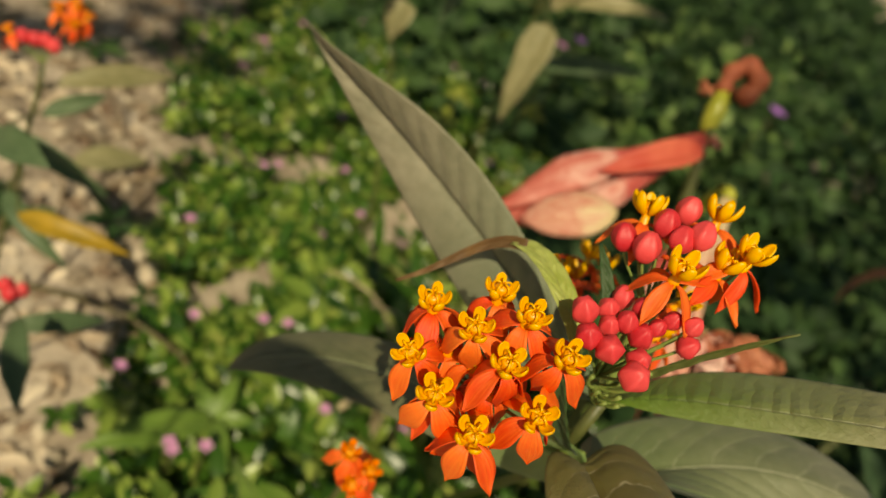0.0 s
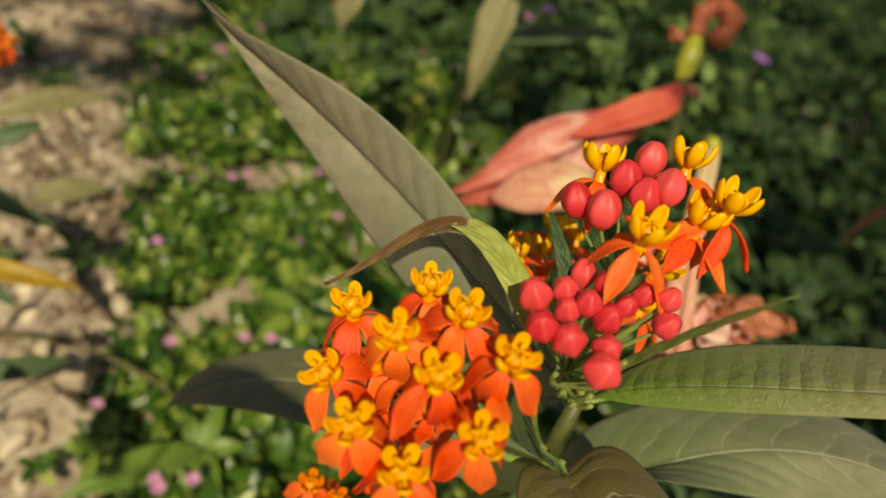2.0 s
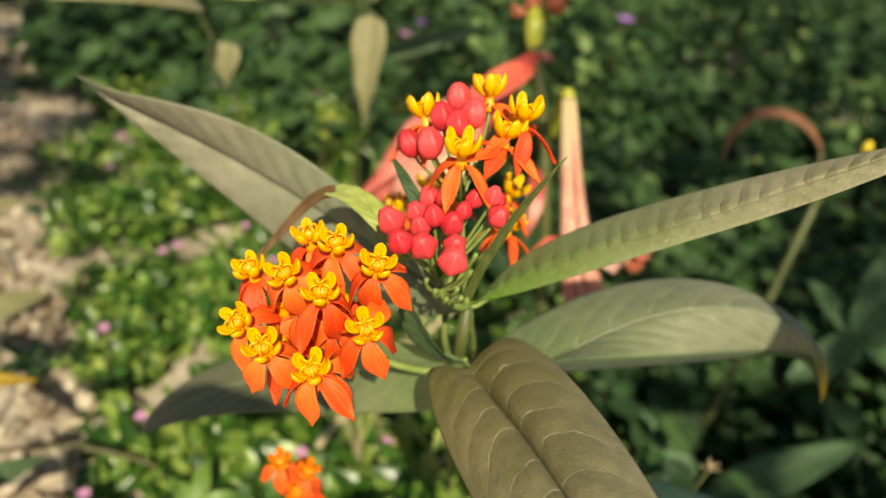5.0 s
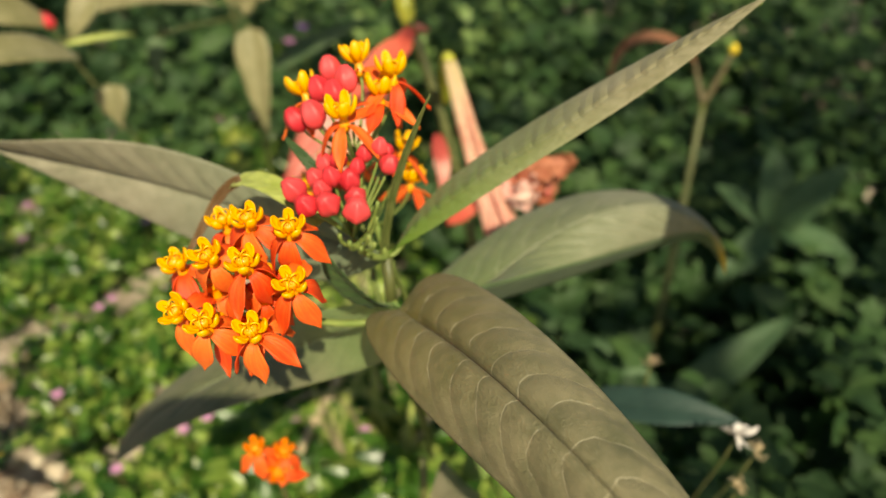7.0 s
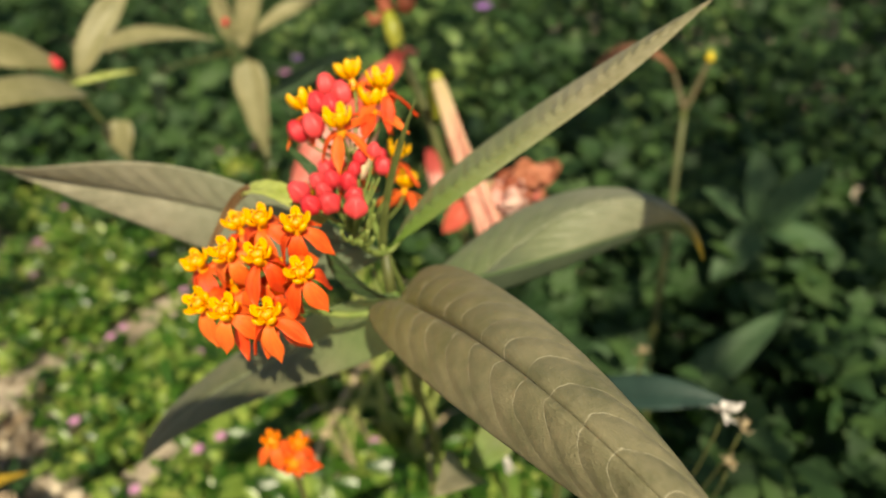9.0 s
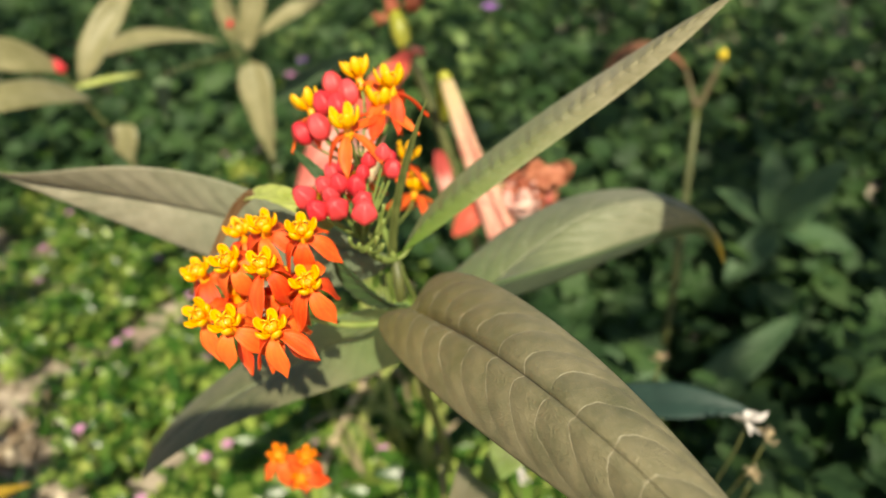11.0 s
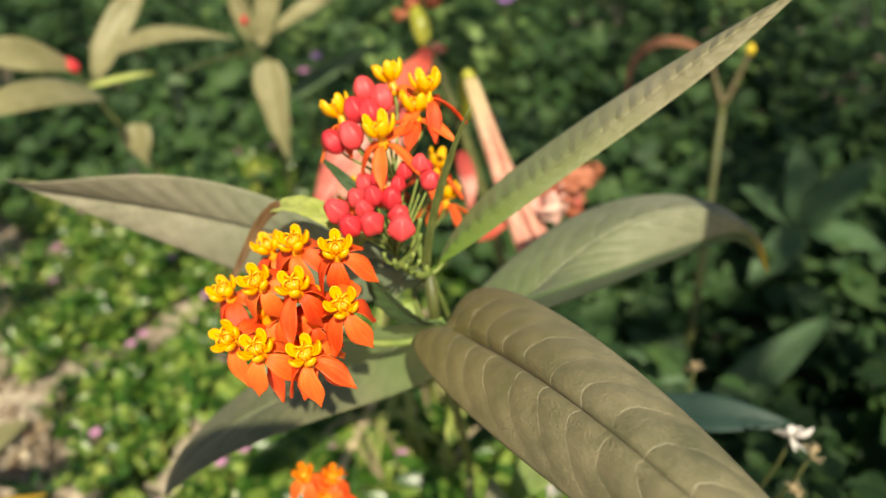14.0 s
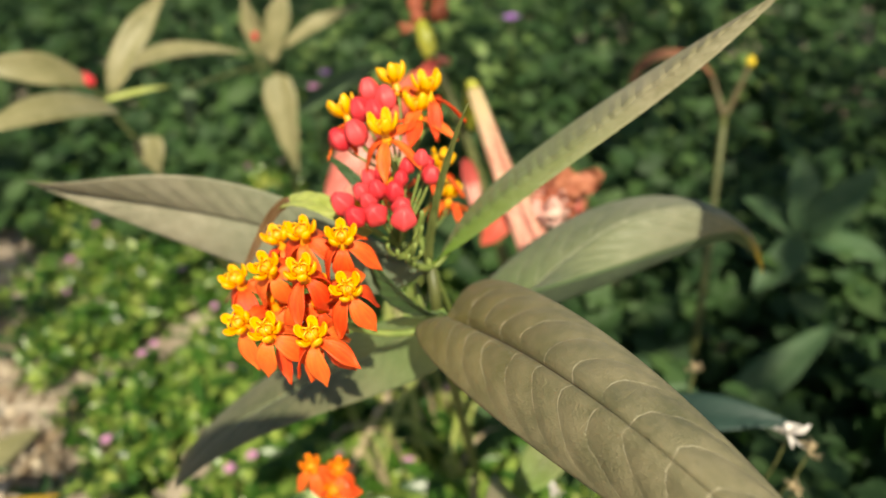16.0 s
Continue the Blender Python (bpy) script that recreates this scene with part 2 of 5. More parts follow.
MAT["hood_yellow"] = plain_material("bright yellow corona", [(0.25, (0.92, 0.42, 0.004)), (0.75, (0.98, 0.60, 0.012))], 260, 0.42, 0.22, 2000, 0.00012)
MAT["hood_orange"] = plain_material("orange corona", [(0.25, (0.82, 0.17, 0.008)), (0.75, (0.93, 0.30, 0.012))], 260, 0.45, 0.2)
MAT["column"] = plain_material("orange yellow column", [(0.25, (0.72, 0.24, 0.008)), (0.75, (0.88, 0.42, 0.015))], 300, 0.4)
MAT["bud"] = plain_material("crimson bud", [(0.25, (0.60, 0.022, 0.038)), (0.75, (0.80, 0.075, 0.085))], 260, 0.5, 0.12, 900, 0.0002, vary=0.5)
MAT["lily_pink"] = lily_material("wilted salmon petal", [(0.10, (0.52, 0.075, 0.065)), (0.45, (0.60, 0.115, 0.10)), (0.62, (0.82, 0.47, 0.40)), (0.76, (0.66, 0.20, 0.16)), (0.95, (0.54, 0.10, 0.075))], 0.6)
MAT["lily_red"] = plain_material("coral red petal", [(0.3, (0.55, 0.065, 0.045)), (0.7, (0.70, 0.16, 0.10))], 40, 0.55, 0.25, 500, 0.0004)
MAT["lily_blush"] = plain_material("pale pink petal", [(0.25, (0.66, 0.25, 0.20)), (0.5, (0.82, 0.52, 0.46)), (0.8, (0.88, 0.70, 0.60))], 110, 0.55, 0.3, 500, 0.0006)
MAT["lily_dry"] = plain_material("shrivelled brown red petal", [(0.3, (0.30, 0.075, 0.04)), (0.7, (0.56, 0.22, 0.12))], 120, 0.65, 0.15, 500, 0.0005)
MAT["lily_cream"] = lily_material("cream tube with red streaks", [(0.0, (0.70, 0.56, 0.30)), (0.22, (0.80, 0.58, 0.40)), (0.42, (0.62, 0.17, 0.12)), (0.56, (0.80, 0.52, 0.38)), (0.72, (0.66, 0.22, 0.17)), (0.86, (0.78, 0.48, 0.36)), (1.0, (0.60, 0.16, 0.13))], 1.5)
MAT["lily_curl"] = plain_material("curled red brown flower", [(0.3, (0.26, 0.055, 0.028)), (0.7, (0.48, 0.14, 0.07))], 120, 0.65, 0.15, 500, 0.0005)
MAT["ovary"] = plain_material("yellow green ovary", [(0.3, (0.28, 0.30, 0.03)), (0.7, (0.44, 0.42, 0.06))], 90, 0.35)
MAT["violet"] = plain_material("violet petals", [(0.3, (0.38, 0.14, 0.55)), (0.7, (0.60, 0.30, 0.75))], 200, 0.5, 0.3)
MAT["pink"] = plain_material("pink petals", [(0.3, (0.60, 0.20, 0.46)), (0.7, (0.76, 0.42, 0.63))], 200, 0.5, 0.3)
MAT["yellow"] = plain_material("yellow floret", [(0.3, (0.60, 0.42, 0.02)), (0.7, (0.80, 0.60, 0.04))], 200, 0.5)
MAT["straw"] = plain_material("dry straw head", [(0.3, (0.34, 0.24, 0.12)), (0.7, (0.60, 0.50, 0.34))], 300, 0.7, 0.1)
MAT["white"] = plain_material("papery white petals", [(0.3, (0.60, 0.55, 0.52)), (0.7, (0.78, 0.74, 0.72))], 300, 0.7, 0.2)
MAT["cover"] = plain_material("small bright leaves", [(0.15, (0.018, 0.062, 0.009)), (0.5, (0.062, 0.152, 0.020)), (0.80, (0.33, 0.43, 0.095)), (0.92, (0.52, 0.47, 0.17))], 14, 0.30, 0.36, 300, 0.0004, 0.65)
MAT["thicket"] = plain_material("dark broad leaves", [(0.15, (0.018, 0.050, 0.014)), (0.5, (0.035, 0.088, 0.023)), (0.85, (0.070, 0.136, 0.034))], 9, 0.66, 0.40, 250, 0.0005, 0.6)
# pale colour that stands in for sun flecks on undergrowth leaves
MAT["leaf_dappled"] = plain_material("leaves paled as if sun dappled", [(0.2, (0.10, 0.19, 0.045)), (0.8, (0.24, 0.34, 0.11))], 20, 0.5, 0.35, 300, 0.0004, 0.6)
MAT["leaf_lime"] = plain_material("lime yellow leaf", [(0.3, (0.17, 0.22, 0.03)), (0.7, (0.33, 0.33, 0.06))], 60, 0.45, 0.3)
MAT["litter"] = plain_material("dry leaf litter", [(0.15, (0.15, 0.095, 0.06)), (0.5, (0.38, 0.28, 0.19)), (0.85, (0.62, 0.52, 0.40))], 30, 0.75, 0.0, 300, 0.0006, 0.8)
MAT["twig"] = plain_material("dead twigs", [(0.2, (0.10, 0.065, 0.035)), (0.8, (0.32, 0.23, 0.14))], 60, 0.8, 0.0, 400, 0.0005, 0.7)
MAT["stone"] = plain_material("soil crumbs and pebbles", [(0.2, (0.17, 0.125, 0.085)), (0.8, (0.50, 0.42, 0.32))], 40, 0.85, 0.0, 300, 0.0008, 0.7)


def soil_material():
    m, n, l, b = nodes_of("dry sandy soil")
    big = noise_node(n, l, 9, 6, 0.65)
    grit = noise_node(n, l, 110, 6, 0.7)
    col = ramp(n, [(0.34, (0.20, 0.155, 0.115)), (0.48, (0.48, 0.390, 0.305)), (0.64, (0.68, 0.585, 0.480))])
    l.new(big.outputs[0], col.inputs[0])
    dark = ramp(n, [(0.3, (0.58, 0.55, 0.52)), (0.6, (1, 1, 1))])
    l.new(grit.outputs[0], dark.inputs[0])
    l.new(mix(n, l, col.outputs[0], dark.outputs[0], 1.0, "MULTIPLY"), b.inputs["Base Color"])
    b.inputs["Roughness"].default_value = 0.95
    bump(n, l, b, grit.outputs[0], 0.006, 0.9)
    return m


MAT["soil"] = soil_material()


# ---- shapes ----
def part(name, bm, material, parent=None, label="", smooth=True):
    me = bpy.data.meshes.new(name)
    bm.normal_update()
    bm.to_mesh(me)
    bm.free()
    me.materials.append(MAT[material])
    if smooth:
        me.shade_smooth()
    ob = new(name, me)
    ob.parent = parent
    return tagged(ob, label)


def thing(name, label, category, at=(0, 0, 0), group="", kind=""):
    ob = new(name)
    ob.empty_display_size = 0.01
    ob.location = at
    return tagged(ob, label, category, group, kind)


def settle(parent):
    """Keep the parts of a thing where they were built while its empty sits at its base."""
    shift = Matrix.Translation(-Vector(parent.location))
    for o in parent.children:
        o.matrix_basis = shift @ o.matrix_basis


def bezier(ctrl, count):
    """Points spaced evenly by length along a Bezier curve."""
    c = np.array(ctrl, float)
    n = len(c) - 1
    u = np.linspace(0, 1, 160)[:, None]
    p = sum(math.comb(n, k) * u**k * (1 - u) ** (n - k) * c[k] for k in range(n + 1))
    s = np.r_[0, np.cumsum(np.linalg.norm(np.diff(p, axis=0), axis=1))]
    want = np.linspace(0, s[-1], count)
    return np.stack([np.interp(want, s, p[:, i]) for i in range(3)], 1)


def tube(bm, ctrl, r0, r1, rings=10, sides=8, swell=None, direct=False):
    p = np.array(ctrl, float) if direct else bezier(ctrl, rings)
    rings = len(p)
    rows = []
    for i, c in enumerate(p):
        way = Vector(p[min(i + 1, rings - 1)] - p[max(i - 1, 0)]).normalized()
        a = way.orthogonal().normalized() if i == 0 else (a - way * a.dot(way)).normalized()
        b = way.cross(a)
        f = i / (rings - 1)
        r = r0 + (r1 - r0) * f
        if swell:
            r *= swell(f)
        rows.append([bm.verts.new(Vector(c) + (a * math.cos(k * 2 * math.pi / sides) + b * math.sin(k * 2 * math.pi / sides)) * r) for k in range(sides)])
    for q, w in zip(rows, rows[1:]):
        for k in range(sides):
            bm.faces.new((q[k], q[(k + 1) % sides], w[(k + 1) % sides], w[k]))
    bm.faces.new(rows[0][::-1])
    bm.faces.new(rows[-1])
    return bm


def sheet(bm, grid, thick):
    """A closed thin body from a grid of points (rows along, columns across), with UVs."""
    g = np.array(grid, float)
    du, dv = np.gradient(g, axis=0), np.gradient(g, axis=1)
    nor = np.cross(du, dv)
    nor /= np.maximum(np.linalg.norm(nor, axis=2, keepdims=True), 1e-12)
    a, b = g.shape[:2]
    uv = bm.loops.layers.uv.verify()
    edge = np.minimum(1, np.minimum.outer(np.minimum(np.arange(a), a - 1 - np.arange(a)), np.minimum(np.arange(b), b - 1 - np.arange(b))) / 2 + 0.25)[..., None]
    sides = []
    for s in (0.5, -0.5):
        sides.append([[bm.verts.new(p) for p in row] for row in g + nor * thick * s * edge])
    def quad(vs, uvs):
        f = bm.faces.new(vs)
        for lp, q in zip(f.loops, uvs):
            lp[uv].uv = q
    for k, vs in enumerate(sides):
        for i in range(a - 1):
            for j in range(b - 1):
                ix = [(i, j), (i + 1, j), (i + 1, j + 1), (i, j + 1)]
                if k:
                    ix = ix[::-1]
                quad([vs[x][y] for x, y in ix], [(x / (a - 1), y / (b - 1)) for x, y in ix])
    rim = [(i, 0) for i in range(a)] + [(a - 1, j) for j in range(1, b)] + [(i, b - 1) for i in range(a - 2, -1, -1)] + [(0, j) for j in range(b - 2, 0, -1)]
    for p, q in zip(rim, rim[1:] + rim[:1]):
        quad([sides[0][q[0]][q[1]], sides[0][p[0]][p[1]], sides[1][p[0]][p[1]], sides[1][q[0]][q[1]]], [(x / (a - 1), y / (b - 1)) for x, y in (q, p, p, q)])
    return bm


def lofted_leaf(parent, material, mid, left, right, label="", nu=64, nv=25, veins=17, slope=0.2, pucker=0.0002, bulge=0.10, thick=0.0003, rib=0.0007, seed=0, wave=0.0, inner=1.0, groove=0.0005, bend=1.25, trough=0.07):
    """A leaf blade spread between its midrib and its two margins, quilted between its side veins, with a raised midrib below."""
    m, a, b = bezier(mid, nu), bezier(left, nu), bezier(right, nu)
    v = np.linspace(-1, 1, nv)
    grid = np.zeros((nu, nv, 3))
    for j, t in enumerate(v):
        e = a if t < 0 else b
        grid[:, j] = m + (e - m) * abs(t)
    du, dv = np.gradient(grid, axis=0), np.gradient(grid, axis=1)
    nor = np.cross(du, dv)
    nor /= np.maximum(np.linalg.norm(nor, axis=2, keepdims=True), 1e-12)
    u = np.linspace(0, 1, nu)[:, None]
    av = np.abs(v)[None, :]
    width = np.linalg.norm(a - b, axis=1)[:, None]
    ends = np.clip(np.minimum(u, 1 - u) * 12, 0, 1)
    quilt = np.abs(np.sin(math.pi * (veins * (u - slope * av**bend) + 0.5 + seed)))**0.7 * np.sin(math.pi * np.clip(av, 0, 1) ** inner) ** 0.6
    if (nor * np.array((-0.3, -0.6, 0.7))).sum() < 0:
        nor = -nor
    lift = pucker * quilt * ends + bulge * width * np.sin(math.pi * av) * 0.5 * ends
    lift = lift - groove * np.exp(-((av / trough) ** 2)) * ends
    edge = wave * np.sin(u * 37 + seed * 3 + np.sign(v)[None, :]) * av**3 * ends
    grid = grid + nor * (lift + edge)[..., None]
    ob = part("leaf", sheet(bmesh.new(), grid, thick), material, parent, label)
    bm = bmesh.new()
    tube(bm, (grid[:, nv // 2] - nor[:, nv // 2] * (thick + rib * 0.9))[1:-3], rib, rib * 0.25, 24, 6, None, True)
    part("midrib", bm, "stem_pale", ob)
    return ob


def blade(bm, base, tip, width, sag=0.0, face=(0, 0, 1), fold=0.15, nu=12, nv=7, thick=0.0003, peak=0.4, twist=0.0):
    """A free leaf from base to tip: pointed oval, sagging by a share of its length, folded along the middle."""
    base, tip = Vector(base), Vector(tip)
    way = tip - base
    side = way.cross(Vector(face)).normalized()
    up = side.cross(way).normalized()
    grid = []
    for i in range(nu):
        f = i / (nu - 1)
        w = width * 0.5 * max(0.03, (math.sin(math.pi * f ** (math.log(0.5) / math.log(peak))) ** 0.8))
        w *= 1 + 0.22 * noise.noise(base * 40 + Vector((0, 0, f * 3.5)))
        c = base + way * f + up * (way.length * sag * 4 * f * (1 - f))
        ang = twist * f
        s, n = side * math.cos(ang) + up * math.sin(ang), up * math.cos(ang) - side * math.sin(ang)
        grid.append([c + s * (w * t) + n * (abs(t) * w * fold) for t in np.linspace(-1, 1, nv)])
    return sheet(bm, grid, thick)


def turn_to(axis, spin=0.0):
    return Vector(axis).to_track_quat("Z", "Y").to_matrix().to_4x4() @ Matrix.Rotation(spin, 4, "Z")


# ---- milkweed flowers and buds ----
def petal_mesh(spread, drop, wide):
    """A petal bent back from the neck of the flower: pointed oval, keeled, its tip flicked outwards."""
    bm = bmesh.new()
    line = bezier([(0.0009, 0, -0.0037), (0.0036, 0, -0.0036), (0.0032 + spread * 0.45, 0, -0.0037 - drop * 0.45), (0.0005 + spread * 0.86, 0, -0.0037 - drop * 0.86), (0.0010 + spread, 0, -0.0037 - drop)], 14)
    grid = []
    for i, c in enumerate(line):
        f = i / 13
        w = wide * max(0.02, math.sin(math.pi * (0.16 + 0.84 * f) ** 1.18)) ** 0.95
        grid.append([(c[0] + 0.0005 * t * t * (1 - f), t * w, c[2] + 0.0007 * t * t * (0.4 + f)) for t in np.linspace(-1, 1, 7)])
    return sheet(bm, grid, 0.00035)


def hood_mesh(lean, high, wide, blunt):
    """One scoop of the crown, blunt or pointed, with the curved horn inside it."""
    bm = bmesh.new()
    a, b = Vector((0.0011, 0, -0.0016)), Vector((0.0011 + lean, 0, high))
    way = (b - a).normalized()
    side = Vector((0, 1, 0))
    out = side.cross(way)
    if out.x < 0:
        out = -out
    rows = []
    for i in range(1, 12):
        f = i / 12
        c = a.lerp(b, f) + out * (0.0005 * math.sin(math.pi * f))
        w = wide * (0.62 + 0.38 * min(1, f * 2.2)) * (1 - abs(2 * f - 1) ** blunt) ** 0.5
        ring = []
        for k in range(12):
            q = 2 * math.pi * k / 12
            x, y = math.cos(q), math.sin(q)
            depth = 0.72 if x > 0 else 0.72 - 0.85 * (1 - y * y) * (0.35 if f < 0.25 else 1)
            ring.append(bm.verts.new(c + side * (y * w) + out * (abs(x) * w * (depth if x > 0 else -depth) * 0.9)))
        rows.append(ring)
    for q, w in zip(rows, rows[1:]):
        for k in range(12):
            bm.faces.new((q[k], q[(k + 1) % 12], w[(k + 1) % 12], w[k]))
    lo, hi = bm.verts.new(a), bm.verts.new(b + way * 0.0001)
    for k in range(12):
        bm.faces.new((lo, rows[0][(k + 1) % 12], rows[0][k]))
        bm.faces.new((hi, rows[-1][k], rows[-1][(k + 1) % 12]))
    tube(bm, [(0.0015, 0, -0.0006), (0.0029, 0, 0.0010), (0.0018, 0, 0.0029), (0.0004, 0, 0.0019)], 0.00040, 0.0002, 9, 6)
    bmesh.ops.recalc_face_normals(bm, faces=bm.faces)
    return bm


def column_mesh():
    bm = bmesh.new()
    tube(bm, [(0, 0, -0.0052), (0, 0, -0.003), (0, 0, -0.0005), (0, 0, 0.0012)], 0.0012, 0.0014, 10, 10, lambda f: 1 + 0.2 * math.sin(f * 9))
    for k in range(5):
        q = 2 * math.pi * (k + 0.5) / 5
        tube(bm, [(math.cos(q) * 0.0011, math.sin(q) * 0.0011, -0.0008), (math.cos(q) * 0.0014, math.sin(q) * 0.0014, 0.0006), (math.cos(q) * 0.0007, math.sin(q) * 0.0007, 0.0017)], 0.0005, 0.0003, 6, 6)
    return bm


def bud_mesh(long):
    """A closed bud: rounded, five-sided, flattened at the top where its petals meet."""
    bm = bmesh.new()
    rows, sides, rings = [], 30, 16
    for i in range(1, rings):
        f = i / rings
        z = long * (f - 0.5)
        r = 0.0029 * math.sin(math.pi * f ** 0.90) ** 0.62
        five = 0.55 + 0.55 * f
        row = []
        for k in range(sides):
            q = 2 * math.pi * k / sides
            side = math.cos(math.pi / 5) / math.cos(q % (2 * math.pi / 5) - math.pi / 5)
            seam = 0.05 * math.exp(-(((q % (2 * math.pi / 5)) - math.pi / 5) / 0.13) ** 2) * f
            rad = r * (1 + five * (side - 0.92) - seam)
            row.append(bm.verts.new((rad * math.cos(q), rad * math.sin(q), z)))
        rows.append(row)
    for q, w in zip(rows, rows[1:]):
        for k in range(sides):
            bm.faces.new((q[k], q[(k + 1) % sides], w[(k + 1) % sides], w[k]))
    lo, hi = bm.verts.new((0, 0, -long / 2)), bm.verts.new((0, 0, long / 2 * 0.93))
    for k in range(sides):
        bm.faces.new((lo, rows[0][(k + 1) % sides], rows[0][k]))
        bm.faces.new((hi, rows[-1][k], rows[-1][(k + 1) % sides]))
    return bm


def to_mesh(name, bm, material):
    me = bpy.data.meshes.new(name)
    bm.normal_update()
    bm.to_mesh(me)
    bm.free()
    me.materials.append(MAT[material])
    me.shade_smooth()
    return me


PETALS = [[to_mesh("petal", petal_mesh(s, d, w), "petal") for s, d in shapes] for w, shapes in ((0.00255, ((0.0060, 0.0094), (0.0074, 0.0078), (0.0040, 0.0104))), (0.00215, ((0.0098, 0.0066), (0.0076, 0.0090), (0.0112, 0.0040))))]
HOODS = [to_mesh("hood", hood_mesh(0.0026, 0.0021, 0.00132, 3.0), "hood"), to_mesh("hood", hood_mesh(0.0029, 0.0041, 0.00150, 2.4), "hood_yellow"), to_mesh("hood", hood_mesh(0.0023, 0.0026, 0.00135, 3.0), "hood_orange")]
COLUMN = to_mesh("flower", column_mesh(), "column")
BUDS = [to_mesh("bud", bud_mesh(s), "bud") for s in (0.0068, 0.0062)]
rng = random.Random(4)


def flower(parent, at, axis, scale=1.0, hoods=0, long=1.0):
    ob = new("flower", COLUMN)
    ob.parent = parent
    ob.matrix_basis = Matrix.Translation(at) @ turn_to(axis, rng.uniform(0, 1.25)) @ Matrix.Scale(scale * 1.06, 4)
    for k in range(5):
        spin = Matrix.Rotation(2 * math.pi * k / 5, 4, "Z")
        if hoods is not None:
            o = new("hood", HOODS[hoods])
            o.parent, o.matrix_basis = ob, spin
        o = new("petal", rng.choice(PETALS[hoods == 1]))
        o.parent = ob
        o.matrix_basis = Matrix.Rotation(2 * math.pi * (k + 0.5) / 5 + rng.uniform(-0.12, 0.12), 4, "Z") @ Matrix.Translation((0.001, 0, -0.0037)) @ Matrix.Rotation(rng.uniform(-0.22, 0.22), 4, "Y") @ Matrix.Rotation(rng.uniform(-0.3, 0.3), 4, "X") @ Matrix.Scale(long, 4) @ Matrix.Translation((-0.001, 0, 0.0037))
    return ob


def bud(parent, at, axis, scale=1.0):
    ob = new("bud", rng.choice(BUDS))
    ob.parent = parent
    ob.matrix_basis = Matrix.Translation(at) @ turn_to(axis, rng.uniform(0, 1.25)) @ Matrix.Diagonal((scale * 1.22, scale * 1.22, scale * 1.33, 1))
    return ob


def stalk(parent, name, ctrl, r0, r1, material="stem_pale", rings=10, label="", sides=8):
    return part(name, tube(bmesh.new(), ctrl, r0, r1, rings, sides), material, parent, label)


def umbel(parent, root, flowers, buds, lift=(0, 0, 0.35), scale=1.0, hoods=0, droop=0.006, long=1.0, fan=1.0):
    """Flowers and buds on fine stalks that spread from one point."""
    root = Vector(root)
    for p in flowers:
        p = Vector(p)
        axis = ((p - root).normalized() * fan + Vector(lift) + Vector((rng.gauss(0, 0.12), rng.gauss(0, 0.12), 0)) * (fan + lift[2])).normalized()
        flower(parent, p, axis, scale, hoods, long)
        foot = p - axis * 0.0050 * scale
        stalk(parent, "pedicel", [root, root.lerp(foot, 0.5) + axis * 0.0 - Vector((0, 0, droop * 0.3)), foot - axis * droop, foot], 0.0005 * scale, 0.00045 * scale, "stem_pale", 8, "", 6)
    for p, s in buds:
        p = Vector(p)
        axis = ((p - root).normalized() + Vector(lift) * 0.7 + Vector((rng.gauss(0, 0.15), rng.gauss(0, 0.15), 0))).normalized()
        bud(parent, p, axis, s)
        foot = p - axis * 0.0030 * s
        stalk(parent, "pedicel", [root, root.lerp(foot, 0.6), foot - axis * droop * 0.6, foot], 0.00045, 0.0004, "stem_pale", 8, "", 6)


def ribbon(parent, name, material, ctrl, width, side, f0=0.0, f1=1.0, label="", fold=0.25, nu=30, nv=9, thick=0.0003, shape=None):
    """A narrow leaf along part of a curve; side: the way across it."""
    p = bezier(ctrl, 120)[int(f0 * 119) : int(f1 * 119) + 1]
    p = p[np.linspace(0, len(p) - 1, nu).astype(int)]
    grid = []
    for i in range(nu):
        way = Vector(p[min(i + 1, nu - 1)] - p[max(i - 1, 0)]).normalized()
        s = Vector(side) if side else way.cross(Vector((-0.15, -0.75, 0.65)))
        s = (s - way * s.dot(way)).normalized()
        n = s.cross(way)
        f = i / (nu - 1)
        w = width / 2 * (shape(f) if shape else max(0.05, math.sin(math.pi * (0.06 + 0.9 * f)) ** 0.7))
        grid.append([Vector(p[i]) + s * (w * t) + n * (abs(t) * w * fold + 0.0002 * math.sin(f * 40 + t * 5)) for t in np.linspace(-1, 1, nv)])
    return part(name, sheet(bmesh.new(), grid, thick), material, parent, label)


# ---- the near milkweed ----
plant = thing("milkweed_plant", "blooming milkweed with orange red and yellow flowers and long olive leaves", "flowering plant", (0.210, 0.265, 0.0))
NODE = (0.1027, 0.1046, 0.3782)
stalk(plant, "stem", [(0.210, 0.265, -0.01), (0.168, 0.200, 0.15), (0.128, 0.138, 0.27), (0.1040, 0.1010, 0.335), (0.0995, 0.0965, 0.362), NODE], 0.0027, 0.0018, "stem", 34, "slender green stem", 12)
